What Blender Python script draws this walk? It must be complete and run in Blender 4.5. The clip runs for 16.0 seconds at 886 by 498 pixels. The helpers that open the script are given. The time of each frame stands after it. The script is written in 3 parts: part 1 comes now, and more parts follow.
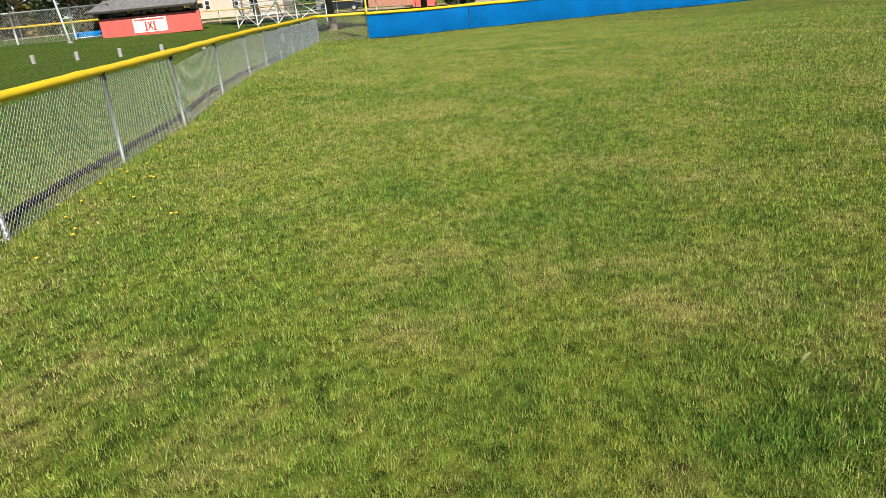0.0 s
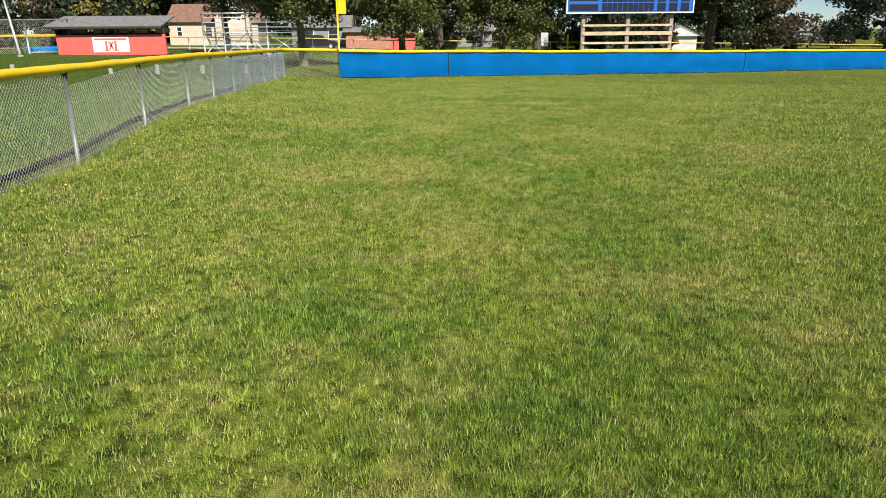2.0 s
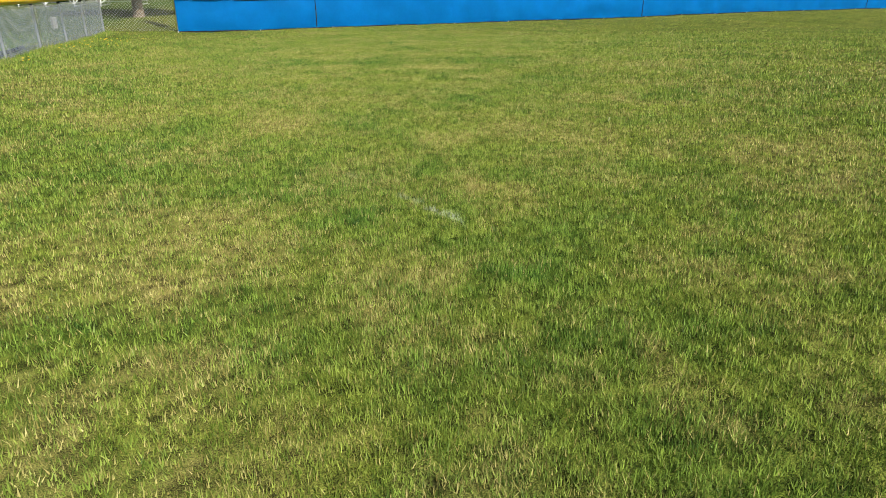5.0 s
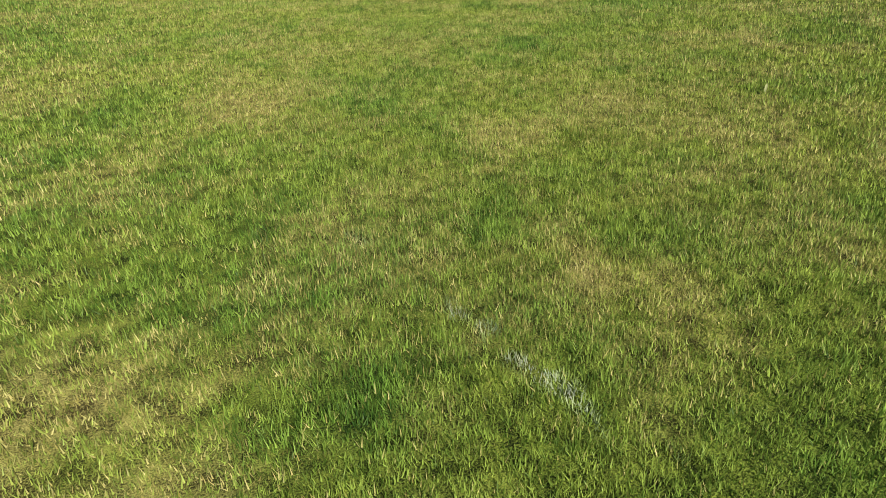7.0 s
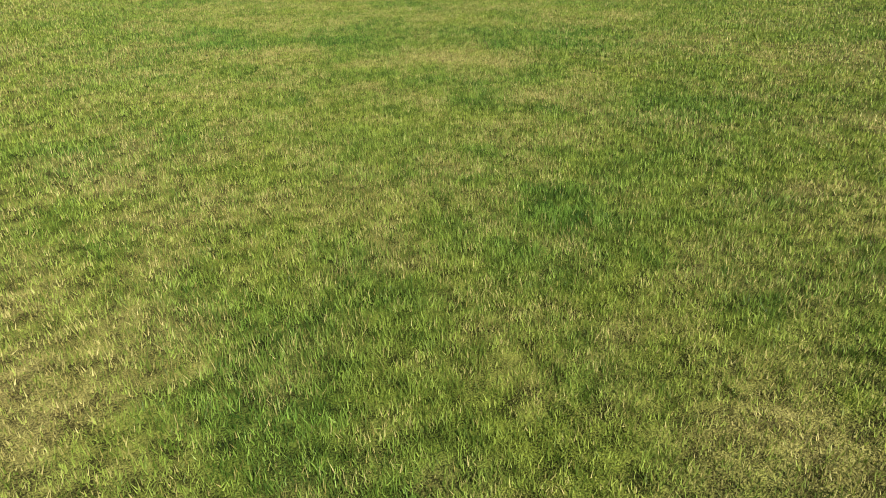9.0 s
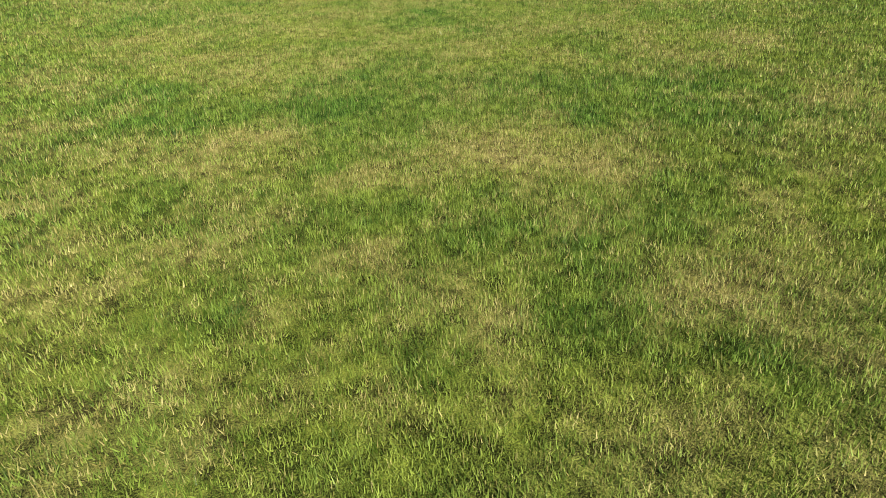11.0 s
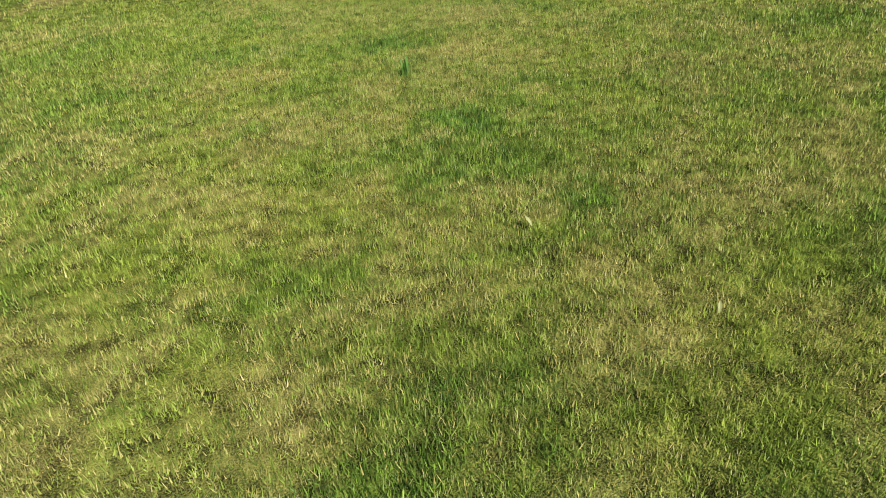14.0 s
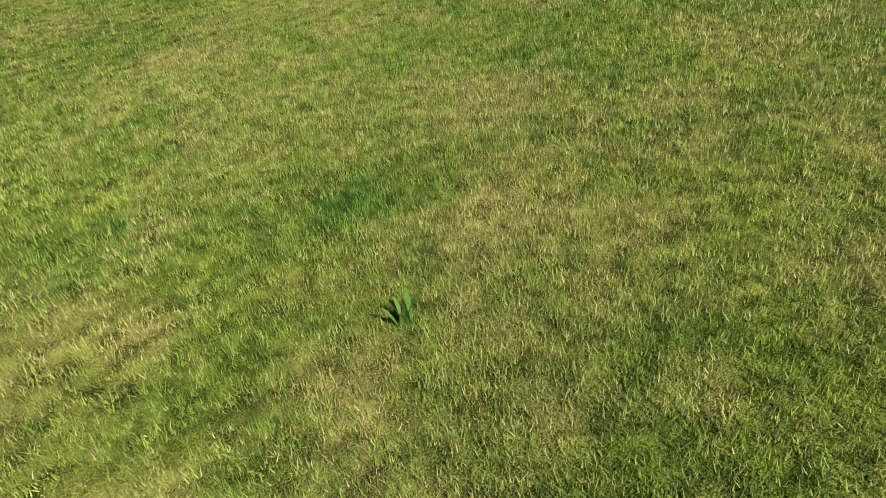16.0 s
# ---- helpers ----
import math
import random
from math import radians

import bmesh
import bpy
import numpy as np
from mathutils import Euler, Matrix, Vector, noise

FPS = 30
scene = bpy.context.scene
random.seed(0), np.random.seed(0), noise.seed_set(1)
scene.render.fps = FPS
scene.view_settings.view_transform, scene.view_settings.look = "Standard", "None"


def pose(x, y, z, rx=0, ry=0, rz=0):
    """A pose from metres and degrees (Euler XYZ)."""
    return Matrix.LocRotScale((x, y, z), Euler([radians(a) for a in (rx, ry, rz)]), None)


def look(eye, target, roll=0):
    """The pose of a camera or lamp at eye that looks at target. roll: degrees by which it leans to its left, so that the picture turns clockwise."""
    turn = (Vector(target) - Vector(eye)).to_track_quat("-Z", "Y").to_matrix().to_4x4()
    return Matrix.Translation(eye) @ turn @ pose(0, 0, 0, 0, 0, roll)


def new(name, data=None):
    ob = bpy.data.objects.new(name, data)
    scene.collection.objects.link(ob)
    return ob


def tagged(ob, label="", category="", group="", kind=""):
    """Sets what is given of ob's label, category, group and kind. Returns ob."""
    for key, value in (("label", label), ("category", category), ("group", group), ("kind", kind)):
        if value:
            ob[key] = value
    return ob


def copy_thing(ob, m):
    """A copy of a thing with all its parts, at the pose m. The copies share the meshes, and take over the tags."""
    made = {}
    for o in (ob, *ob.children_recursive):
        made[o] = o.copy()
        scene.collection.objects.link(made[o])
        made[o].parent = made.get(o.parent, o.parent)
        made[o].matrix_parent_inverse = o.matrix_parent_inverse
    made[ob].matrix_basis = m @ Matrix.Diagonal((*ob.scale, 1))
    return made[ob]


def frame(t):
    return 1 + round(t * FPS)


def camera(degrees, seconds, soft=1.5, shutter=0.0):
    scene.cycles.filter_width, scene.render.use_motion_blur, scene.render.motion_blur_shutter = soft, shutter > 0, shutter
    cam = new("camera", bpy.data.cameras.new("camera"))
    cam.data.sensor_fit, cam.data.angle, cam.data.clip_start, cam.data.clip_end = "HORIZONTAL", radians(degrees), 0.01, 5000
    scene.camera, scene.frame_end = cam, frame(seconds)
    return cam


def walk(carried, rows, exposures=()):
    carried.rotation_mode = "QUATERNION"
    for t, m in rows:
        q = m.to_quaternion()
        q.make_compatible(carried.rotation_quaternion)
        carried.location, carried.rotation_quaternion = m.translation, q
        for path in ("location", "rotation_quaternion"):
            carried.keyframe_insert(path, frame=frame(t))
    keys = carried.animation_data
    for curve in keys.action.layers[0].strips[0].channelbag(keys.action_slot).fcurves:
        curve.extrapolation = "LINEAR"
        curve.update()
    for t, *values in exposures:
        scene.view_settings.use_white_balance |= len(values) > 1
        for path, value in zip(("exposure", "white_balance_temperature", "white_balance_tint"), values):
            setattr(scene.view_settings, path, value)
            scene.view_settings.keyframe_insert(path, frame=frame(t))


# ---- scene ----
cam = camera(66.0, 16.0, soft=0.9)
PATH = [
    (0, (4.66, -0.108, 2.059), (4.678, 1.755, 1.33), -5.6),
    (0.5, (4.775, 0.53, 2.02), (4.85, 2.405, 1.328), -1.9),
    (1, (4.775, 1.223, 1.94), (4.907, 3.117, 1.313), -1.1),
    (1.5, (4.8, 2.012, 1.797), (4.945, 3.913, 1.192), 0.2),
    (2, (4.78, 2.83, 1.753), (4.913, 4.73, 1.143), -0.5),
    (2.5, (4.839, 3.629, 1.713), (4.95, 5.527, 1.094), -1.2),
    (3, (4.94, 4.433, 1.702), (5.139, 6.321, 1.071), -0.2),
    (3.5, (5.057, 5.219, 1.673), (5.423, 7.08, 1.037), -0.5),
    (4, (5.181, 6.022, 1.654), (5.598, 7.867, 1.003), -0.7),
    (4.2, (5.227, 6.348, 1.647), (5.693, 8.171, 0.969), -1.0),
    (6.3, (5.75, 9.25, 1.542), (6.086, 10.988, 0.611), -1.8),
    (6.5, (5.773, 9.564, 1.555), (6.108, 11.277, 0.579), -2.5),
    (7, (5.875, 10.326, 1.539), (6.223, 12.03, 0.551), -2.5),
    (7.5, (5.983, 11.105, 1.512), (6.361, 12.805, 0.529), -1.9),
    (8, (6.147, 11.827, 1.532), (6.568, 13.554, 0.616), -1.1),
    (8.2, (6.224, 12.134, 1.565), (6.665, 13.859, 0.653), -1.0),
    (10.3, (6.95, 15.6, 1.619), (7.37, 17.27, 0.602), 1.2),
    (10.5, (7.023, 15.937, 1.657), (7.425, 17.611, 0.639), 0.6),
    (11, (7.146, 16.746, 1.629), (7.505, 18.433, 0.616), -1.9),
    (11.5, (7.265, 17.579, 1.596), (7.606, 19.27, 0.584), -2.1),
    (12, (7.346, 18.422, 1.586), (7.694, 20.096, 0.547), -2.5),
    (12.5, (7.428, 19.208, 1.575), (7.777, 20.87, 0.519), -3.2),
    (13, (7.498, 20.006, 1.588), (7.849, 21.659, 0.518), -3.3),
    (13.5, (7.598, 20.796, 1.566), (7.949, 22.45, 0.498), -4.6),
    (14, (7.727, 21.609, 1.57), (8.124, 23.234, 0.473), -3.8),
    (14.5, (7.836, 22.405, 1.581), (8.268, 24.023, 0.488), -4.1),
    (15, (8.005, 23.261, 1.563), (8.441, 24.857, 0.439), -4.4),
    (15.5, (8.147, 24.047, 1.541), (8.578, 25.619, 0.382), -6.0),
    (16, (8.433, 24.859, 1.57), (8.856, 26.395, 0.36), -7.4),
]
walk(cam, [(t, look(eye, target, roll)) for t, eye, target, roll in PATH], exposures=[(0.0, 0.64), (16.0, 0.76)])

# ---- light: clear autumn day, sun from the right and a little behind ----
SUN_AZ, SUN_EL = radians(161), radians(45)
world = bpy.data.worlds.new("world")
scene.world = world
world.use_nodes = True
wn = world.node_tree.nodes
sky = wn.new("ShaderNodeTexSky")
sky.sky_type, sky.sun_disc, sky.sun_elevation, sky.sun_rotation = "NISHITA", False, SUN_EL, SUN_AZ
sky.altitude = 1500
sky.air_density, sky.dust_density, sky.ozone_density = 0.8, 0.0, 4.0
world.node_tree.links.new(sky.outputs[0], wn["Background"].inputs[0])
wn["Background"].inputs[1].default_value = 0.055
sun = new("sun", bpy.data.lights.new("sun", "SUN"))
sun.data.energy, sun.data.angle, sun.data.color = 5.0, radians(0.53), (1.0, 0.94, 0.82)
toward = Vector((math.sin(SUN_AZ) * math.cos(SUN_EL), math.cos(SUN_AZ) * math.cos(SUN_EL), math.sin(SUN_EL)))
sun.matrix_world = look(toward * 60, (0, 0, 0))


# ---- materials ----
def material(name, color, rough=0.7, metal=0.0, vary=0.25, scale=6.0, bump=0.15, fine=60.0, second=None, per_object=0.0):
    """A surface with blotches at one scale, grain at another, and fine relief."""
    m = bpy.data.materials.new(name)
    m.use_nodes = True
    n, l = m.node_tree.nodes, m.node_tree.links
    p = n["Principled BSDF"]
    p.inputs["Roughness"].default_value, p.inputs["Metallic"].default_value = rough, metal
    co = n.new("ShaderNodeTexCoord")
    big, small = n.new("ShaderNodeTexNoise"), n.new("ShaderNodeTexNoise")
    big.inputs["Scale"].default_value, small.inputs["Scale"].default_value = scale, fine
    big.inputs["Detail"].default_value = 5
    for tex in (big, small):
        l.new(co.outputs["Object"], tex.inputs["Vector"])
    dark = tuple(c * (1 - vary) for c in color)
    light = tuple(min(1, c * (1 + vary)) for c in (second or color))
    ramp = n.new("ShaderNodeMix")
    ramp.data_type = "RGBA"
    spread = n.new("ShaderNodeMapRange")
    spread.inputs["From Min"].default_value, spread.inputs["From Max"].default_value = 0.3, 0.7
    l.new(big.outputs["Fac"], spread.inputs["Value"])
    l.new(spread.outputs[0], ramp.inputs["Factor"])
    ramp.inputs["A"].default_value, ramp.inputs["B"].default_value = (*dark, 1), (*light, 1)
    grain = n.new("ShaderNodeHueSaturation")
    add = n.new("ShaderNodeMath")
    add.operation = "MULTIPLY_ADD"
    l.new(small.outputs["Fac"], add.inputs[0])
    add.inputs[1].default_value, add.inputs[2].default_value = vary, 1 - vary / 2
    value = add.outputs[0]
    if per_object:
        info, more = n.new("ShaderNodeObjectInfo"), n.new("ShaderNodeMath")
        more.operation = "MULTIPLY_ADD"
        l.new(info.outputs["Random"], more.inputs[0])
        more.inputs[1].default_value = per_object
        l.new(value, more.inputs[2])
        value = more.outputs[0]
    l.new(value, grain.inputs["Value"])
    l.new(ramp.outputs["Result"], grain.inputs["Color"])
    l.new(grain.outputs[0], p.inputs["Base Color"])
    if bump:
        b = n.new("ShaderNodeBump")
        b.inputs["Strength"].default_value, b.inputs["Distance"].default_value = bump, 0.02
        l.new(small.outputs["Fac"], b.inputs["Height"])
        l.new(b.outputs[0], p.inputs["Normal"])
    return m


def turf(name, greens, tans, through_light=0.0, ground=False):
    """Grass: green to straw by the 'dry' attribute, lush deep green by 'lush', blade by blade by 'tint'."""
    m = bpy.data.materials.new(name)
    m.use_nodes = True
    n, l = m.node_tree.nodes, m.node_tree.links
    p = n["Principled BSDF"]
    p.inputs["Roughness"].default_value = 0.55 if not ground else 0.9
    p.inputs["Specular IOR Level"].default_value = 0.35 if not ground else 0.1

    def attribute(key):
        a = n.new("ShaderNodeAttribute")
        a.attribute_name = key
        return a.outputs["Fac"]

    def mix(fac, a, b):
        x = n.new("ShaderNodeMix")
        x.data_type = "RGBA"
        l.new(fac, x.inputs["Factor"])
        for key, v in (("A", a), ("B", b)):
            if isinstance(v, tuple):
                x.inputs[key].default_value = (*v, 1)
            else:
                l.new(v, x.inputs[key])
        return x.outputs["Result"]

    if ground:
        co, tex, tex2 = n.new("ShaderNodeTexCoord"), n.new("ShaderNodeTexNoise"), n.new("ShaderNodeTexNoise")
        stretch = n.new("ShaderNodeMapping")
        l.new(co.outputs["Object"], tex2.inputs["Vector"])
        l.new(co.outputs["Object"], stretch.inputs["Vector"])
        l.new(stretch.outputs[0], tex.inputs["Vector"])
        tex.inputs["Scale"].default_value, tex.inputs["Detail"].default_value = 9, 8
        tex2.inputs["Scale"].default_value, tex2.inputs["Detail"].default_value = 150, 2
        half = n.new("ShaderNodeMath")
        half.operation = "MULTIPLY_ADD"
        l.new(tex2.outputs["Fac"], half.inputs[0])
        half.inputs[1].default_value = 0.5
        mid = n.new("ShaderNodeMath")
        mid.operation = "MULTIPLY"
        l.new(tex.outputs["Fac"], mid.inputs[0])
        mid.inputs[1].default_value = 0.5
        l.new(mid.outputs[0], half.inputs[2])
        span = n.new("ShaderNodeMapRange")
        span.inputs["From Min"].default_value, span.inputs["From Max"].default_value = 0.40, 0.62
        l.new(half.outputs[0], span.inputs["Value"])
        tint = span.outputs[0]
        b = n.new("ShaderNodeBump")
        b.inputs["Strength"].default_value, b.inputs["Distance"].default_value = 0.8, 0.04
        l.new(half.outputs[0], b.inputs["Height"])
        l.new(b.outputs[0], p.inputs["Normal"])
    else:
        tint = attribute("tint")
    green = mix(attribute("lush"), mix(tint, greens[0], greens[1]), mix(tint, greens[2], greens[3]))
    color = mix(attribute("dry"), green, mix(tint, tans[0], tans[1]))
    if not ground:
        color = mix(attribute("chalk"), color, (0.7, 0.72, 0.66))
    l.new(color, p.inputs["Base Color"])
    if through_light:
        t, s = n.new("ShaderNodeBsdfTranslucent"), n.new("ShaderNodeMixShader")
        l.new(color, t.inputs["Color"])
        s.inputs[0].default_value = through_light
        l.new(p.outputs[0], s.inputs[1])
        l.new(t.outputs[0], s.inputs[2])
        l.new(s.outputs[0], n["Material Output"].inputs["Surface"])
    return m


def leafy(name, a, b, through_light=0.14):
    m = bpy.data.materials.new(name)
    m.use_nodes = True
    n, l = m.node_tree.nodes, m.node_tree.links
    p = n["Principled BSDF"]
    p.inputs["Roughness"].default_value = 0.55
    geo, x = n.new("ShaderNodeNewGeometry"), n.new("ShaderNodeMix")
    x.data_type = "RGBA"
    l.new(geo.outputs["Random Per Island"], x.inputs["Factor"])
    x.inputs["A"].default_value, x.inputs["B"].default_value = (*a, 1), (*b, 1)
    l.new(x.outputs["Result"], p.inputs["Base Color"])
    t, s = n.new("ShaderNodeBsdfTranslucent"), n.new("ShaderNodeMixShader")
    l.new(x.outputs["Result"], t.inputs["Color"])
    s.inputs[0].default_value = through_light
    l.new(p.outputs[0], s.inputs[1])
    l.new(t.outputs[0], s.inputs[2])
    l.new(s.outputs[0], n["Material Output"].inputs["Surface"])
    return m


GREENS = ((0.080, 0.135, 0.010), (0.36, 0.44, 0.078), (0.025, 0.075, 0.008), (0.20, 0.35, 0.050))
STRAW = ((0.32, 0.275, 0.075), (0.58, 0.50, 0.21))
BLADES = turf("grass_blades", GREENS, STRAW, 0.2)
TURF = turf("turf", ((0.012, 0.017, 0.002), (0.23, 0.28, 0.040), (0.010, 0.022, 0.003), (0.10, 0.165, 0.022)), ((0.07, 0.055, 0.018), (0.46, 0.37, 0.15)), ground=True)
FADED = material("faded_yellow_plastic", (0.55, 0.40, 0.10), 0.7, vary=0.15, scale=0.4)
YELLOW = material("yellow_plastic", (0.80, 0.53, 0.008), 0.4, vary=0.08, scale=1.5, bump=0.03)
GALV = material("galvanised_steel", (0.43, 0.44, 0.44), 0.45, 0.55, vary=0.15, scale=5)
WIRE = material("galvanised_wire", (0.44, 0.45, 0.42), 0.5, 0.3, vary=0.15)
BLACK = material("flat_black", (0.007, 0.007, 0.007), 0.8)
BLUE = material("blue_vinyl", (0.003, 0.215, 0.62), 0.42, vary=0.12, scale=0.9, bump=0.04, fine=14)
BLUE.node_tree.nodes["Principled BSDF"].inputs["Specular IOR Level"].default_value = 0.12
RED = material("red_paint", (0.70, 0.115, 0.095), 0.6, vary=0.1, scale=2)
WHITE = material("white_paint", (0.78, 0.78, 0.76), 0.5, vary=0.06, scale=3)
PALE = material("pale_siding", (0.50, 0.52, 0.54), 0.7, vary=0.12, scale=1.5)
SHINGLE = material("grey_shingles", (0.17, 0.165, 0.165), 0.9, vary=0.3, scale=3, fine=30)
LUMBER = material("pale_lumber", (0.50, 0.40, 0.27), 0.8, vary=0.2, scale=4, per_object=0.15)
POSTWOOD = material("weathered_post", (0.30, 0.25, 0.19), 0.85, vary=0.25, scale=5)
DARKWOOD = material("dark_timber", (0.035, 0.028, 0.022), 0.85, vary=0.25)
CONCRETE = material("weathered_concrete", (0.33, 0.32, 0.30), 0.9, vary=0.2, scale=9, bump=0.4)
ALUMINIUM = material("bleacher_aluminium", (0.62, 0.63, 0.63), 0.4, 0.6, vary=0.1)
CREAM = material("cream_stucco", (0.60, 0.49, 0.41), 0.85, vary=0.1, scale=2)
BROWNROOF = material("brown_shingles", (0.20, 0.11, 0.08), 0.9, vary=0.25, scale=2)
BRICK = material("pink_brick", (0.42, 0.20, 0.15), 0.9, vary=0.2, scale=4)
GREY = material("grey_siding", (0.24, 0.25, 0.26), 0.8, vary=0.15, scale=1)
BARK = material("bark", (0.085, 0.065, 0.048), 0.95, vary=0.4, scale=8, bump=0.8, fine=40)
PALEBARK = material("pale_bark", (0.17, 0.13, 0.09), 0.95, vary=0.35, scale=8, bump=0.8, fine=40)
DIRT = material("tan_road_dirt", (0.36, 0.28, 0.20), 0.95, vary=0.2, scale=0.5)
NAVY = material("scoreboard_blue", (0.012, 0.11, 0.46), 0.45, vary=0.06, scale=1)
CELL = material("display_panel_dark", (0.010, 0.014, 0.035), 0.95, vary=0.15)
PANE = material("window_glass", (0.03, 0.035, 0.045), 0.08, vary=0.05, bump=0)
LEAF_GREEN = leafy("maple_leaves", (0.026, 0.040, 0.008), (0.12, 0.13, 0.026))
LEAF_DARK = leafy("dark_leaves", (0.010, 0.018, 0.006), (0.036, 0.050, 0.014))
LEAF_RUST = leafy("rusty_leaves", (0.035, 0.028, 0.018), (0.085, 0.062, 0.030))
LEAF_GOLD = leafy("golden_leaves", (0.09, 0.09, 0.02), (0.28, 0.22, 0.05))
NEEDLES = leafy("spruce_needles", (0.012, 0.024, 0.012), (0.035, 0.055, 0.025), 0.1)
DANDELION = material("dandelion_yellow", (0.75, 0.52, 0.02), 0.7)
FALLEN = material("fallen_leaf", (0.26, 0.28, 0.11), 0.7, vary=0.2)


def screen_material():
    m = material("pale_mesh_screen", (0.42, 0.50, 0.62), 0.7, vary=0.12, scale=1.5, bump=0.05)
    n, l = m.node_tree.nodes, m.node_tree.links
    clear, s = n.new("ShaderNodeBsdfTransparent"), n.new("ShaderNodeMixShader")
    s.inputs[0].default_value = 0.3
    l.new(clear.outputs[0], s.inputs[1])
    l.new(n["Principled BSDF"].outputs[0], s.inputs[2])
    l.new(s.outputs[0], n["Material Output"].inputs["Surface"])
    return m


SCREEN = screen_material()


# ---- mesh tools ----
def part(name, bm, mat, parent=None, label=""):
    me = bpy.data.meshes.new(name)
    bm.to_mesh(me)
    bm.free()
    me.materials.append(mat)
    ob = new(name, me)
    ob.parent = parent
    if label:
        tagged(ob, label)
    return ob


def thing(name, at, label, category, group="", kind=""):
    ob = new(name)
    ob.location = at
    ob.empty_display_size = 0.2
    return tagged(ob, label, category, group, kind)


def box(bm, lo, hi, bevel=0.0, m=None):
    made = bmesh.ops.create_cube(bm, size=1)["verts"]
    for v in made:
        v.co = Vector([lo[i] + (v.co[i] + 0.5) * (hi[i] - lo[i]) for i in range(3)])
    if bevel:
        edges = list({e for v in made for e in v.link_edges})
        made = list({v for f in bmesh.ops.bevel(bm, geom=edges, offset=bevel, segments=1, affect="EDGES")["faces"] for v in f.verts} | {v for v in made if v.is_valid})
    if m:
        bmesh.ops.transform(bm, matrix=m, verts=made)
    return bm


def boxes(*pairs, bevel=0.0):
    bm = bmesh.new()
    for lo, hi in pairs:
        box(bm, lo, hi, bevel)
    return bm


def tube(bm, points, radii, sides=10, caps=True):
    """A pipe along points with a radius at each."""
    points = [Vector(p) for p in points]
    rings = []
    for i, p in enumerate(points):
        d = (points[min(i + 1, len(points) - 1)] - points[max(i - 1, 0)]).normalized()
        side = d.cross(Vector((0, 0, 1)) if abs(d.z) < 0.9 else Vector((1, 0, 0))).normalized()
        up = side.cross(d)
        r = radii[i] if isinstance(radii, (list, tuple)) else radii
        rings.append([bm.verts.new(p + r * (math.cos(a) * side + math.sin(a) * up)) for a in (2 * math.pi * k / sides for k in range(sides))])
    for a, b in zip(rings, rings[1:]):
        for k in range(sides):
            f = bm.faces.new((a[k], a[(k + 1) % sides], b[(k + 1) % sides], b[k]))
            f.smooth = True
    if caps:
        bm.faces.new(rings[0])
        bm.faces.new(rings[-1][::-1])
    return bm


def pipe(points, radii, sides=10):
    return tube(bmesh.new(), points, radii, sides)


def smooth(a, b, v):
    t = np.clip((v - a) / (b - a), 0, 1)
    return t * t * (3 - 2 * t)


# ---- ground: level where one walks, falling gently towards the outfield ----
def height(x, y):
    x, y = np.asarray(x, float), np.asarray(y, float)
    far = -0.02 * (np.clip(x, -25, 60) + 8) * smooth(14, 36, y)
    # the strip along the chain-link fence dips, then rises in a low swell
    strip = np.interp(y, (-8, 6.8, 9.5, 12.5, 14.0, 16.5, 19.5, 22.0, 24.6, 27.0, 34.5, 40), (-.14, -.14, -.10, -.11, -.09, .04, .115, .125, .08, .08, .01, 0))
    strip = strip * (1 - smooth(0.6, 3.8, x)) * smooth(-9, -1, x)
    hollow = -0.08 * smooth(24, 34, y) * smooth(-1, 4, x) * (1 - smooth(18, 34, x))
    return far + strip + hollow + 0.012 * np.sin(x * 0.9 + 1.3) * np.cos(y * 0.7) + 0.008 * np.sin(x * 2.3 + y * 1.7)


def h(x, y):
    return float(height(x, y))


def value_noise(x, y, size, seed):
    """Smooth noise from 0 to 1 with features of the given size."""
    table = np.random.RandomState(seed).rand(256, 256)
    u, v = np.asarray(x) / size + 1000, np.asarray(y) / size + 1000
    i, j = np.floor(u).astype(int), np.floor(v).astype(int)
    fu, fv = u - i, v - j
    fu, fv = fu * fu * (3 - 2 * fu), fv * fv * (3 - 2 * fv)
    g = lambda a, b: table[a % 256, b % 256]
    return (g(i, j) * (1 - fu) + g(i + 1, j) * fu) * (1 - fv) + (g(i, j + 1) * (1 - fu) + g(i + 1, j + 1) * fu) * fv


# worn, straw-coloured spots and deep green tufts: x, y, radius
DRY = ((2.2, 3.5, 0.5), (6, 3.6, 0.35), (4.9, 5.1, 0.3), (4.3, 4.9, 0.3), (7, 7.2, 0.4), (5.4, 8.4, 0.3))
DRY_AHEAD = ((7.07, 12.47, 0.28), (4.89, 12.31, 0.33), (6.3, 10.93, 0.17), (4.78, 11.23, 0.25), (5.66, 15.66, 0.35), (7.75, 18.99, 0.21), (7.45, 19.58, 0.17), (6.95, 19.29, 0.18), (6.64, 21, 0.37), (8.59, 20.65, 0.44), (11.77, 22.82, 0.46), (6.86, 21.3, 0.32), (8.26, 20.83, 0.31), (7.48, 20.57, 0.13), (8.81, 20.3, 0.2), (9.49, 27.36, 0.28), (7.67, 27.23, 0.3), (8.48, 26.32, 0.15), (8.5, 25.93, 0.17), (9.56, 25.89, 0.17))
LUSH = ((5, 3, 0.35), (6.2, 2.5, 0.5), (2.5, 6.7, 0.2), (4.2, 6.9, 0.3), (4.2, 7.8, 0.4))
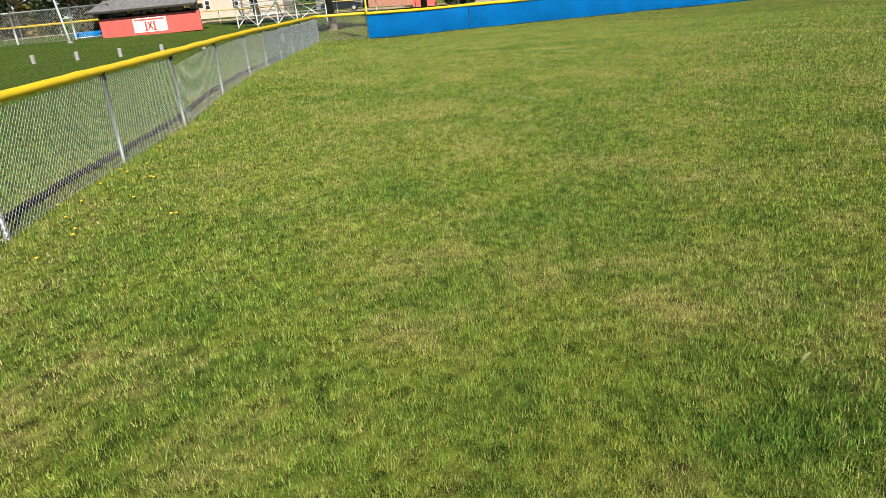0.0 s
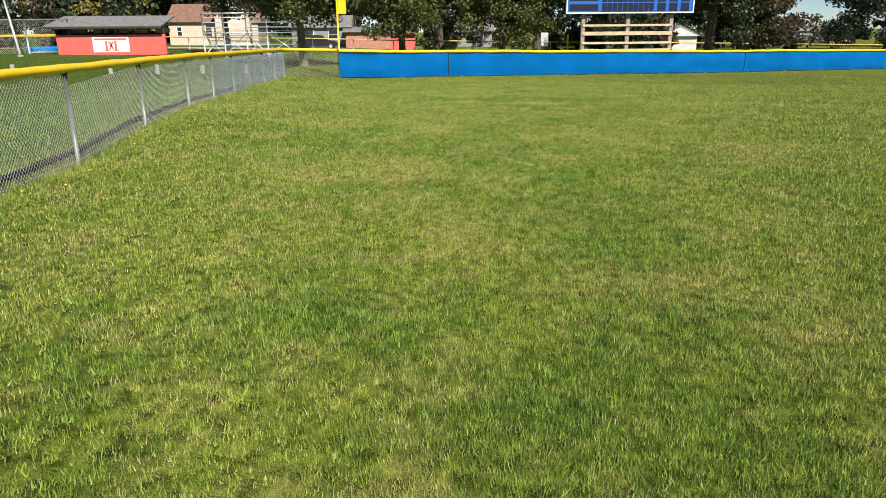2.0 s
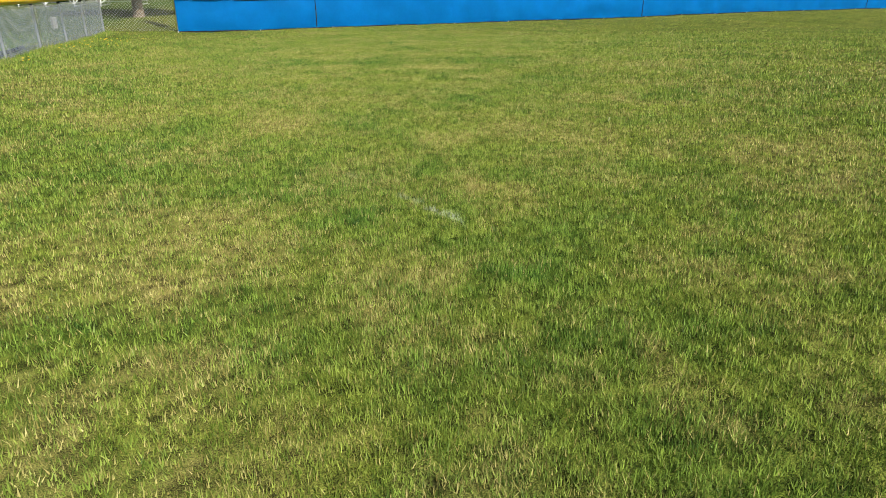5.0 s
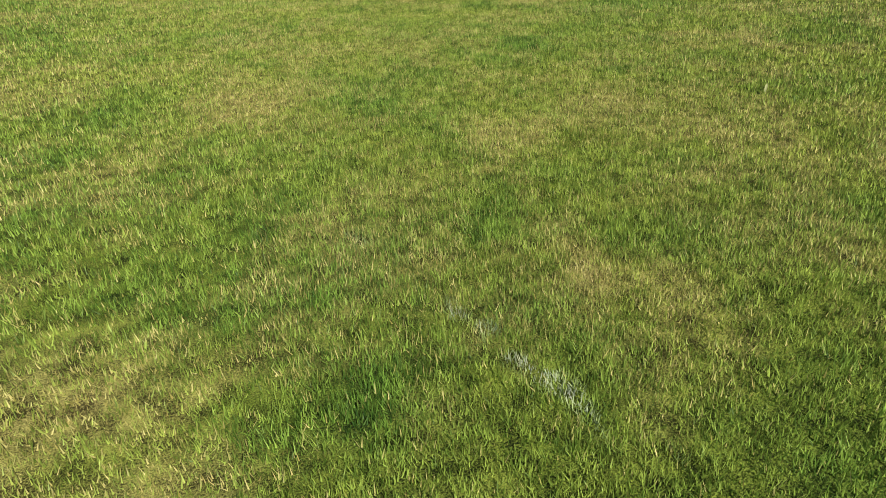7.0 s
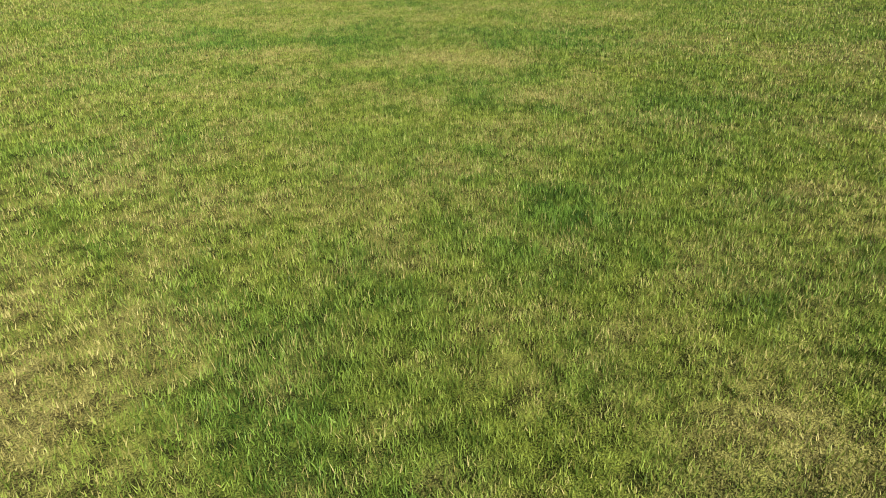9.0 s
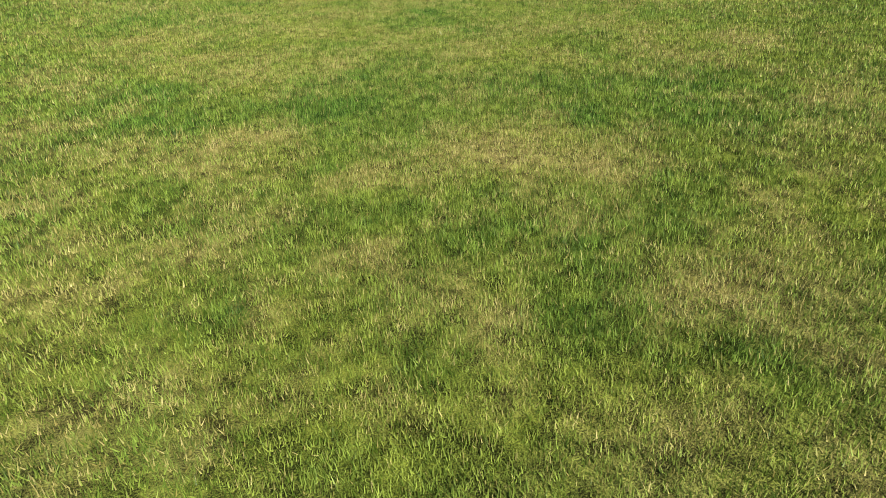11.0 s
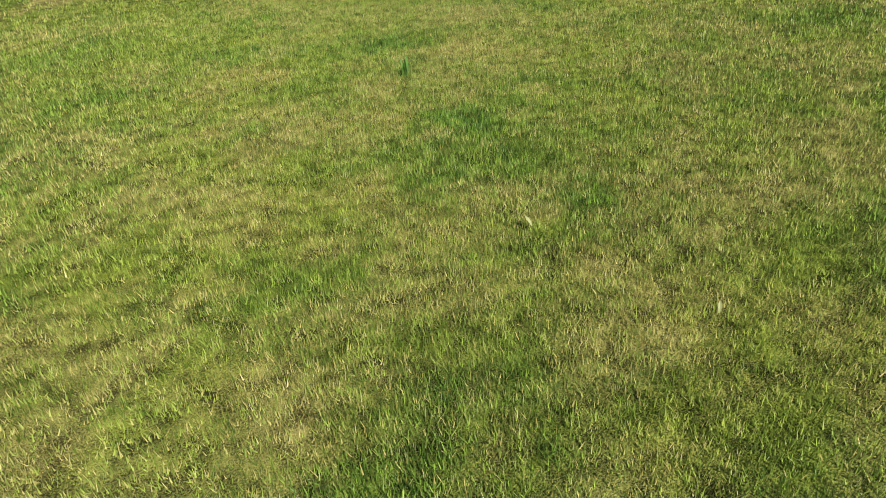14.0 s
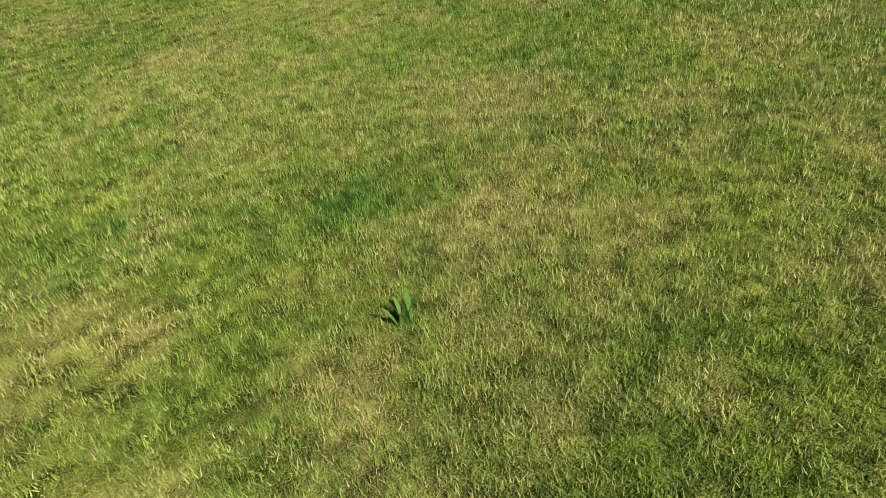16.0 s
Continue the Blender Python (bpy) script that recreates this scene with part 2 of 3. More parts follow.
LUSH_AHEAD = ((6.85, 10.82, 0.33), (5.95, 12.29, 0.21), (6.64, 11.48, 0.26), (4.57, 15.83, 0.36), (6.68, 19.33, 0.18), (10.16, 20.84, 0.45), (6.08, 22.9, 0.37), (7.39, 21.92, 0.44), (6.38, 21.91, 0.39), (7.38, 20.67, 0.12), (9.18, 21.39, 0.45), (8.79, 26.74, 0.14), (7.48, 28.01, 0.24), (8.89, 25.66, 0.23), (7.97, 26.16, 0.16), (8.9, 27.91, 0.35))


def growth(x, y):
    """How dry and how lush the turf is at a place, each 0 to 1."""
    wx = x + 0.25 * (value_noise(x, y, 0.35, 5) - 0.5)
    wy = y + 0.25 * (value_noise(x, y, 0.35, 6) - 0.5)
    spots = lambda some: sum(np.exp(-((wx - a) ** 2 + (wy - b) ** 2) / (r * r)) for a, b, r in some)
    dry = 0.45 * (value_noise(x, y, 0.9, 1) - 0.5) + 0.55 * (value_noise(x, y, 0.28, 2) - 0.5) + 0.5 * (value_noise(x, y, 0.09, 9) - 0.5)
    green = 0.55 * (value_noise(x, y, 1.3, 3) - 0.5) + 0.6 * (value_noise(x, y, 0.4, 4) - 0.5) + 0.5 * (value_noise(x, y, 0.13, 7) - 0.5)
    s, g = np.clip(spots(DRY + DRY_AHEAD), 0, 1), np.clip(spots(LUSH + LUSH_AHEAD), 0, 1)
    dry = np.clip(0.08 + 0.06 * smooth(7, 14, y) + 0.06 * smooth(15, 18, y) * (1 - smooth(20.5, 23, y)) + 0.9 * dry + 0.36 * s - 0.24 * g, 0, 0.9)
    lush = np.clip(0.32 + 1.1 * green + 0.42 * g - 0.3 * s, 0, 1) * (1 - 0.5 * dry)
    dry = dry * (1 - 0.55 * smooth(4, 11, np.abs(x - 4.9 - 0.15 * np.clip(y, 0, 30))))
    beyond = 1 - smooth(-1.2, -0.4, x)
    return dry * (1 - 0.8 * beyond), np.clip(lush + 0.7 * beyond, 0, 1)


def chalk_at(x, y):
    """What is left of an old chalk line."""
    ax, ay, bx, by = 5.8, 13.75, 6.75, 11.6
    t = np.clip(((x - ax) * (bx - ax) + (y - ay) * (by - ay)) / ((bx - ax) ** 2 + (by - ay) ** 2), 0, 1)
    d = np.hypot(x - ax - t * (bx - ax), y - ay - t * (by - ay))
    return 0.55 * np.exp(-(d / 0.045) ** 2) * smooth(0.0, 1.0, t) * smooth(0.45, 0.75, value_noise(x, y, 0.12, 8))


def attributes(me, **values):
    for key, v in values.items():
        me.attributes.new(key, "FLOAT", "POINT").data.foreach_set("value", np.ascontiguousarray(v, dtype=np.float32))


def steps(*stretches):
    return np.unique(np.round(np.concatenate([np.arange(a, b, s) for a, b, s in stretches]), 3))


def build_ground():
    xs = steps((-900, -100, 100), (-100, -20, 8), (-20, -2, 0.6), (-2, 13, 0.15), (13, 45, 0.6), (45, 120, 8), (120, 1000, 110))
    ys = steps((-500, -40, 60), (-40, -3, 3), (-3, 36, 0.15), (36, 52, 0.6), (52, 130, 6), (130, 1500, 130))
    gx, gy = np.meshgrid(xs, ys)
    x, y = gx.ravel(), gy.ravel()
    n = len(xs)
    idx = np.arange(len(x)).reshape(len(ys), n)
    quads = np.stack([idx[:-1, :-1], idx[:-1, 1:], idx[1:, 1:], idx[1:, :-1]], -1).reshape(-1, 4)
    me = bpy.data.meshes.new("ground")
    me.vertices.add(len(x))
    me.vertices.foreach_set("co", np.stack([x, y, height(x, y)], -1).ravel())
    me.loops.add(quads.size)
    me.loops.foreach_set("vertex_index", quads.ravel())
    me.polygons.add(len(quads))
    me.polygons.foreach_set("loop_start", np.arange(0, quads.size, 4))
    me.polygons.foreach_set("use_smooth", np.ones(len(quads), bool))
    me.update(calc_edges=True)
    dry, lush = growth(x, y)
    attributes(me, dry=dry, lush=lush)
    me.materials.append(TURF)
    tagged(new("ground", me), "mown green lawn with straw-coloured worn patches", "ground", kind="structure")


def blades(name, x, y, tall, wide, seed, label, tint_shift=0.0):
    """A sward: one bent triangle pair or single triangle a blade."""
    r = np.random.RandomState(seed)
    n = len(x)
    dry, lush = growth(x, y)
    chalk = chalk_at(x, y) * (r.rand(n) < 0.75)
    clump = value_noise(x, y, 0.045, 31)
    gap = smooth(0.15, 0.5, 0.6 * value_noise(x, y, 0.06, 32) + 0.4 * value_noise(x, y, 0.024, 33))
    long = tall * (0.34 + 0.66 * gap) * (0.5 + 0.7 * r.rand(n)) * (1 + 0.42 * lush - 0.3 * dry)
    turn, lean, way = r.rand(n) * 2 * np.pi, np.abs(r.normal(0.33, 0.36, n)).clip(0, 1.25), r.rand(n) * 2 * np.pi
    w = wide * (0.6 + 0.8 * r.rand(n)) / 2
    dx, dy = np.cos(turn) * w, np.sin(turn) * w
    z = height(x, y) - 0.004
    co = np.empty((n, 3, 3), np.float32)
    co[:, 0] = np.stack([x - dx, y - dy, z], -1)
    co[:, 1] = np.stack([x + dx, y + dy, z], -1)
    co[:, 2] = np.stack([x + np.cos(way) * np.sin(lean) * long, y + np.sin(way) * np.sin(lean) * long, z + np.cos(lean) * long + 0.004], -1)
    me = bpy.data.meshes.new(name)
    me.vertices.add(3 * n)
    me.vertices.foreach_set("co", co.ravel())
    me.loops.add(3 * n)
    me.loops.foreach_set("vertex_index", np.arange(3 * n, dtype=np.int32))
    me.polygons.add(n)
    me.polygons.foreach_set("loop_start", np.arange(0, 3 * n, 3, dtype=np.int32))
    me.update(calc_edges=True)
    dead = r.rand(n) < 0.05 + 0.85 * dry
    attributes(me, tint=np.repeat((1.0 * r.rand(n) + 1.0 * clump - 0.46 - 0.4 * (1 - gap) + tint_shift).clip(0, 1), 3), dry=np.repeat(np.where(dead, 0.6 + 0.4 * r.rand(n), 0.25 * dry), 3), lush=np.repeat(lush, 3), chalk=np.repeat(chalk, 3))
    me.materials.append(BLADES)
    return tagged(new(name, me), label, "grass", kind="stuff")


def scatter(n, x0, x1, y0, y1, seed):
    r = np.random.RandomState(seed)
    return x0 + (x1 - x0) * r.rand(n), y0 + (y1 - y0) * r.rand(n)


build_ground()
def sward():
    """Blades thin out and broaden away from the strip that is walked."""
    r = np.random.RandomState(21)
    n = 2_250_000
    y = np.where(r.rand(n) < 0.9, 1.2 + 29.0 * r.rand(n), 30.2 + 12 * r.rand(n) ** 1.5)
    half = 1.75
    reach = math.atan(26 / half)
    off = np.tan(r.uniform(-reach, reach, n)) * half
    x = 4.9 + 0.15 * np.clip(y, 0, 30) + off
    keep = (x > -9) & (r.rand(n) < smooth(-9.5, -2.5, x)) & (x < 30) & (np.abs(x) > 0.03) & (y < 34.6 + 0.34 * np.clip(x, 0, 40))
    x, y, off = x[keep], y[keep], off[keep]
    grow = np.sqrt(1 + (off / half) ** 2).clip(1, 4.5)
    blades("lawn_grass", x, y, 0.035 * grow**0.25, 0.0047 * grow**0.85, 22, "short mown green grass mixed with dry straw blades")


sward()


# ---- chain-link fence with a yellow cap ----
def chain_mesh(a, b, tall, low=0.03, pitch=0.074, r=0.0026):
    """Two sets of slanting wires that cross in diamonds, from a to b, each wire kinked where it is woven."""
    a, b = Vector(a), Vector(b)
    run = (b - a).length
    d = (b - a).normalized()
    across = Vector((d.y, -d.x, 0)).normalized()
    bm = bmesh.new()
    n = int((run + tall) / pitch)
    for way in (1, -1):
        for k in range(n):
            s0 = k * pitch - (tall if way == 1 else 0)
            s1 = s0 + way * tall
            z0, z1 = 0.0, tall
            lo, hi = min(s0, s1), max(s0, s1)
            if hi < 0 or lo > run:
                continue
            pts = [(s0, z0), (s1, z1)]
            cut = []
            for s, z in pts:
                c = min(max(s, 0), run)
                t = (c - s0) / (s1 - s0)
                cut.append((c, z0 + t * (z1 - z0)))
            (sa, za), (sb, zb) = cut
            if abs(za - zb) < 0.02:
                continue
            p = a + d * sa + Vector((0, 0, low + za)) + across * 0.004 * way
            q = a + d * sb + Vector((0, 0, low + zb)) + across * 0.004 * way
            tube(bm, (p, q), r, 3, False)
    return bm


def cap_tube(points, r=0.066, seed=1):
    """The corrugated safety cap: a slit plastic pipe that sags and swells a little."""
    rnd = random.Random(seed)
    fine, radii = [], []
    for p, q in zip(points, points[1:]):
        p, q = Vector(p), Vector(q)
        n = max(2, int((q - p).length / 0.35))
        for k in range(n):
            fine.append(p.lerp(q, k / n) + Vector((rnd.uniform(-.006, .006), 0, rnd.uniform(-.005, .005) + 0.012 * noise.noise((p.lerp(q, k / n).x, p.lerp(q, k / n).y * 0.5, 3.1)))))
            radii.append(r * rnd.uniform(0.95, 1.07))
    fine.append(Vector(points[-1]))
    radii.append(r)
    return pipe(fine, radii, 12)


def fence_post(parent, x, y, tall, r=0.030, lean=0.0, z0=None):
    z = h(x, y) if z0 is None else z0
    post = part("post", pipe(((x, y, z - 0.05), (x + lean, y, z + tall)), r, 12), GALV, parent)
    part("post_top_ring", pipe(((x + lean * 0.92, y, z + tall - 0.11), (x + lean, y, z + tall + 0.01)), r + 0.012, 10), BLACK, post, "black ring at the post top under the cap")
    part("tie_band", pipe(((x + lean * 0.4, y, z + 0.42), (x + lean * 0.4, y, z + 0.44)), r + 0.006, 10), GALV, post)
    return post


def cap_height(y):
    """The cap runs nearly straight while the ground under it dips and swells."""
    return float(np.interp(y, (-8, 7, 13.4, 20, 25.6, 34.5), (1.37, 1.32, 1.262, 1.232, 1.14, 1.02)))


def left_fence():
    f = thing("chain_link_fence", (0, 0, 0), "galvanised chain-link fence with a fat yellow plastic top cap", "fence")
    ys = [13.45 + 3.05 * k for k in range(-7, -2)] + [7.1, 10.4] + [13.45 + 3.05 * k for k in range(3)] + [21.9, 24.4, 27.0, 29.5, 31.95, 34.5]
    rnd = random.Random(4)
    for y in ys:
        fence_post(f, 0, y, cap_height(y) - 0.03 - h(0, y), lean=rnd.uniform(-.03, .02))
    for y0, y1 in zip(ys, ys[1:]):
        rise = cap_height((y0 + y1) / 2) - 0.07 - max(h(0, y0), h(0, y1))
        part("wire_mesh", chain_mesh((0.034, y0, h(0, y0)), (0.034, y1, h(0, y1)), rise, low=0.0), WIRE, f)
        part("top_rail", pipe(((0, y0, cap_height(y0) - 0.015), (0, y1, cap_height(y1) - 0.015)), 0.02, 8), GALV, f)
        part("bottom_wire", pipe(((0.02, y0, h(0, y0) + 0.05), (0.02, y1, h(0, y1) + 0.05)), 0.004, 5), WIRE, f)
    part("top_cap", cap_tube([(0, y, cap_height(y)) for y in ys], seed=7), YELLOW, f, "bright yellow corrugated plastic cap")
    for y0, y1 in zip(ys, ys[1:]):
        if y0 > 21.5:
            bm = bmesh.new()
            cols = 14
            grid = []
            for share in (0.0, 0.5, 1.0):
                row = []
                for k in range(cols + 1):
                    y = y0 + (y1 - y0) * (0.01 + 0.98 * k / cols)
                    low, high = h(0, y) + 0.04, cap_height(y) - 0.12 - 0.05 * math.sin(math.pi * k / cols)
                    row.append(bm.verts.new((0.056 + 0.008 * math.sin(k * 1.7 + y0), y, low + (high - low) * share)))
                grid.append(row)
            for r0, r1 in zip(grid, grid[1:]):
                for k in range(cols):
                    bm.faces.new((r0[k], r0[k + 1], r1[k + 1], r1[k]))
            part("mesh_screen", bm, SCREEN, f, "pale translucent mesh screen")
    a, b = (0, 34.5), (2.32, 35.0)
    part("wire_mesh", chain_mesh((*a, h(*a)), (*b, h(*b)), 1.08, pitch=0.11, r=0.004), WIRE, f)
    part("top_cap", cap_tube(((*a, cap_height(34.5)), (*b, h(*b) + 1.2)), seed=3), YELLOW, f, "bright yellow corrugated plastic cap")


left_fence()

def drain_pipe():
    """Black corrugated pipe that lies along the far foot of the fence."""
    rnd = random.Random(9)
    pts, radii = [], []
    y = -8.0
    while y < 27:
        pts.append((-0.34 + rnd.uniform(-.02, .02), y, h(-0.34, y) + 0.06 + rnd.uniform(-.008, .008)))
        radii.append(0.047 * rnd.uniform(0.92, 1.08))
        y += 0.3
    tagged(part("drain_pipe", pipe(pts, radii, 10), BLACK), "black corrugated pipe lying along the fence foot", "pipe")


drain_pipe()

# ---- outfield wall of blue vinyl ----
WALL = ((2.40, 35.0), (7.5, 36.8), (14.2, 39.3), (19.5, 41.0), (25.1, 42.6), (32.4, 45.3), (38.4, 47.4), (46.8, 50.0), (56, 52.2), (66, 53.8))
def on_wall(s):
    """The place s metres along the wall."""
    for (ax, ay), (bx, by) in zip(WALL, WALL[1:]):
        run = math.hypot(bx - ax, by - ay)
        if s <= run:
            return ax + (bx - ax) * s / run, ay + (by - ay) * s / run
        s -= run
    return WALL[-1]


def outfield_wall():
    f = thing("outfield_fence", (0, 0, 0), "long outfield fence hung with bright blue vinyl under a yellow cap", "fence")
    total = sum(math.hypot(b[0] - a[0], b[1] - a[1]) for a, b in zip(WALL, WALL[1:]))
    joints = [0.0, 5.4, 24.1, 47.0, 58.0, total - 0.1]
    rnd = random.Random(8)
    for s0, s1 in zip(joints, joints[1:]):
        bm = bmesh.new()
        n = int((s1 - s0) / 0.3)
        rows = []
        for zi, z in enumerate((0.01, 0.07, 0.22, 0.42, 0.68, 0.88, 1.04, 1.13)):
            row = []
            for k in range(n + 1):
                s = s0 + 0.003 + (s1 - s0 - 0.006) * k / n
                s = s0 + 0.02 if k == 1 else s1 - 0.02 if k == n - 1 else s
                x, y = on_wall(s)
                belly = 0.06 * math.sin(math.pi * min(1, z / 1.13)) * (0.6 + 0.8 * noise.noise((s * 0.35, z, 3))) + 0.05 * noise.noise((s * 0.9 + z, z * 2, 7))
                hem = (0.035 * noise.noise((s * 0.6, 1, 5)) + 0.02 * noise.noise((s * 3, 2, 5))) if zi == 0 else 0
                row.append(bm.verts.new((x + 0.3 * belly, y - 0.05 - belly, h(x, y) + z + hem)))
            rows.append(row)
        for a, b in zip(rows, rows[1:]):
            for k in range(n):
                bm.faces.new((a[k], a[k + 1], b[k + 1], b[k])).smooth = True
        bmesh.ops.solidify(bm, geom=bm.faces[:], thickness=0.004)
        part("vinyl_panel", bm, BLUE, f)
        x, y = on_wall(s1)
        part("seam", pipe([(x, y - 0.07 - d, h(x, y) + z) for z, d in ((0.08, 0.0), (0.5, 0.055), (0.8, 0.05), (1.1, 0.0))], 0.018, 6), BLACK, f, "dark laced seam between the sheets")
    s, line = 0.0, []
    while s < total:
        x, y = on_wall(s)
        post = part("post", pipe(((x, y + 0.03, h(x, y) - 0.05), (x, y + 0.03, h(x, y) + 1.16)), 0.03, 10), GALV, f)
        part("foot", pipe(((x, y - 0.11, h(x, y) - 0.02), (x, y - 0.11, h(x, y) + 0.05)), 0.018, 8), WHITE, post, "pale post foot showing under the hem")
        x2, y2 = on_wall(min(s + 3.05, total))
        line.append((x, y, h(x, y) + 1.185))
        part("cap_shade_strip", pipe(((x, y - 0.05, h(x, y) + 1.11), (x2, y2 - 0.05, h(x2, y2) + 1.11)), 0.016, 6), BLACK, f)
        part("bottom_cable", pipe(((x, y - 0.05, h(x, y) + 0.02), (x2, y2 - 0.05, h(x2, y2) + 0.02)), 0.022, 6), BLACK, f)
        s += 3.05
    part("top_cap", cap_tube(line, 0.070, 7), YELLOW, f, "bright yellow corrugated plastic cap")


outfield_wall()


def foul_pole(x, y, tall, label):
    z = h(x, y)
    p = thing("foul_pole", (x, y, z), label, "foul pole")
    part("pole", pipe(((0, 0, -0.05), (0, 0, tall)), 0.042, 14), YELLOW, p)
    part("wing_frame", boxes(((0.05, -0.02, 2.76), (0.40, 0.02, 2.80)), ((0.05, -0.02, tall - 0.1), (0.40, 0.02, tall - 0.06)), ((0.37, -0.02, 2.80), (0.40, 0.02, tall - 0.1)), bevel=0.004), YELLOW, p)
    part("wing", boxes(((0.05, -0.008, 2.80), (0.37, 0.008, tall - 0.1))), YELLOW, p, "flat yellow mesh wing")
    return p


foul_pole(2.42, 35.12, 7.0, "tall yellow foul pole with a flat side wing")


# ---- scoreboard ----
def scoreboard():
    x0, x1, y, low = 15.4, 23.35, 46.0, 2.66
    g = h(19, y)
    s = thing("scoreboard", (19.4, y, g), "blue scoreboard with white edging on wooden posts", "scoreboard")
    z = low - g
    w = (x1 - x0) / 2
    part("board", boxes(((-w, 0, z), (w, 0.25, z + 2.6)), bevel=0.01), NAVY, s)
    for lo, hi in (((-w, -0.03, z), (w, -0.003, z + 0.07)), ((-w, -0.03, z + 2.53), (w, -0.003, z + 2.6)), ((-w, -0.03, z + 0.07), (-w + 0.07, -0.003, z + 2.53)), ((w - 0.07, -0.03, z + 0.07), (w, -0.003, z + 2.53))):
        part("edging", boxes((lo, hi)), WHITE, s, "white edging strip")
    for row in (0.18, 0.74, 1.30):
        part("name_panel", boxes(((-w + 0.2, -0.02, z + row), (-w + 1.95, -0.003, z + row + 0.36))), CELL, s)
        for k in range(10):
            a = -w + 2.2 + k * 0.325
            part("inning_panel", boxes(((a, -0.02, z + row - 0.06), (a + 0.29, -0.003, z + row + 0.42))), CELL, s)
        for k in range(3):
            a = -w + 5.65 + k * 0.73
            part("total_panel", boxes(((a, -0.02, z + row - 0.06), (a + 0.52, -0.003, z + row + 0.42))), CELL, s)
    for k in range(13):
        a = -w + 2.25 + k * 0.325 if k < 10 else -w + 5.7 + (k - 10) * 0.73
        part("heading", boxes(((a, -0.015, z + 1.19), (a + (0.2 if k < 10 else 0.42), -0.003, z + 1.225))), WHITE, s, "small white heading bar")
    for px in (-2.8, 0, 2.75):
        part("post", boxes(((px - 0.12, 0.26, -0.1), (px + 0.12, 0.48, z + 2.4)), bevel=0.02), POSTWOOD, s)
    for k, rz in enumerate((1.06, 1.48, 2.0, 2.52)):
        part("rail", boxes(((-2.85, 0.19, rz + 0.0), (2.8, 0.255, rz + (0.22 if k == 2 else 0.13))), bevel=0.008), LUMBER, s)


scoreboard()


# ---- dugout ----
def dugout():
    y = 59.0
    g = h(-15.5, y)
    d = thing("dugout", (-16.6, y, g), "red-painted dugout with a grey shingled roof and white banner", "dugout")
    part("front_wall", boxes(((-4.0, 0, 0), (4.1, 0.2, 1.5)), bevel=0.01), RED, d)
    part("banner", boxes(((-1.35, -0.02, 0.22), (1.35, -0.004, 1.32))), WHITE, d, "white banner with a red emblem")
    bm = bmesh.new()
    for lo, hi, a in (((-.06, 0, -.33), (.06, .006, .33), -28), ((-.06, 0, -.33), (.06, .006, .33), 28)):
        box(bm, lo, hi, 0, pose(0.0, -0.03, 0.72, 0, a))
    for lo, hi in (((-.42, -.03, .38), (-.26, -.024, 1.05)), ((.26, -.03, .38), (.42, -.024, 1.05)), ((-.5, -.03, .32), (-.16, -.024, .4)), ((.16, -.03, .32), (.5, -.024, .4)), ((-1.2, -.03, 1.12), (1.2, -.024, 1.24))):
        box(bm, lo, hi)
    part("emblem", bm, RED, d, "red block emblem and bar")
    for k in range(8):
        a = -3.95 + k * 1.14
        part("post", boxes(((a - 0.05, 0.05, 1.5), (a + 0.05, 0.15, 2.12))), DARKWOOD, d)
    part("back_wall", boxes(((-4.0, 2.6, 0), (3.0, 2.75, 1.75)), bevel=0.01), DARKWOOD, d)
    part("side_wall", boxes(((-4.0, 0.2, 0), (-3.9, 2.6, 1.9))), DARKWOOD, d)
    part("bench", boxes(((-3.7, 2.0, 0.42), (3.8, 2.4, 0.47)), ((-3.5, 2.1, 0), (-3.4, 2.3, 0.42)), ((3.4, 2.1, 0), (3.5, 2.3, 0.42))), LUMBER, d)
    roof = part("roof", boxes(((-4.55, -0.55, -0.06), (4.05, 3.3, 0.06)), bevel=0.01), SHINGLE, d)
    roof.location, roof.rotation_euler = (0, 0, 2.19), (radians(12), 0, 0)
    part("fascia", boxes(((-4.55, -0.58, 1.94), (4.05, -0.53, 2.08))), DARKWOOD, d)
    for k in range(5):
        a = -3.2 + k * 1.6
        part("shelf_board", boxes(((a - 0.55, 2.55, 1.62), (a + 0.55, 2.58, 2.0))), CREAM, d, "pale board on the back wall")


dugout()


def backstop():
    """Tall mesh fence beside the dugout."""
    f = thing("backstop_fence", (-21, 60, h(-21, 60)), "tall grey chain-link backstop with pipe posts", "fence")
    for a in (-12, -7, -2.2, 1.0):
        part("post", pipe(((a, 0, -0.05), (a, 0, 2.6)), 0.07, 10), GALV, f)
    part("rail", pipe(((-12, 0, 2.55), (1, 0, 2.55)), 0.05, 8), GALV, f)
    part("rail", pipe(((-2.2, 0, 0.15), (1, 0, 0.15)), 0.05, 8), GALV, f)
    part("top_cap", cap_tube(((-14, 6, 1.4), (3, 6, 1.4)), 0.07, 5), YELLOW, f)
    part("wire_mesh", chain_mesh((-12, 0, 0), (1, 0, 0), 2.5, pitch=0.16, r=0.006), WIRE, f)
    p = thing("light_pole", (-21.4, 55, h(-21.4, 55)), "slender grey steel pole leaning beside the field", "pole")
    part("pole", pipe(((0, 0, -0.05), (-0.9, 0, 8)), 0.08, 10), GALV, p)
    part("foot", pipe(((0, 0, -0.03), (0, 0, 0.14)), 0.2, 10), CONCRETE, p)
    t = thing("pitching_tarp", (-22.6, 62, h(-22.6, 62)), "folded blue tarpaulin lying on the grass", "tarp")
    part("sheet", boxes(((-1.6, -0.5, 0), (1.4, 0.5, 0.5)), bevel=0.12), BLUE, t)


backstop()


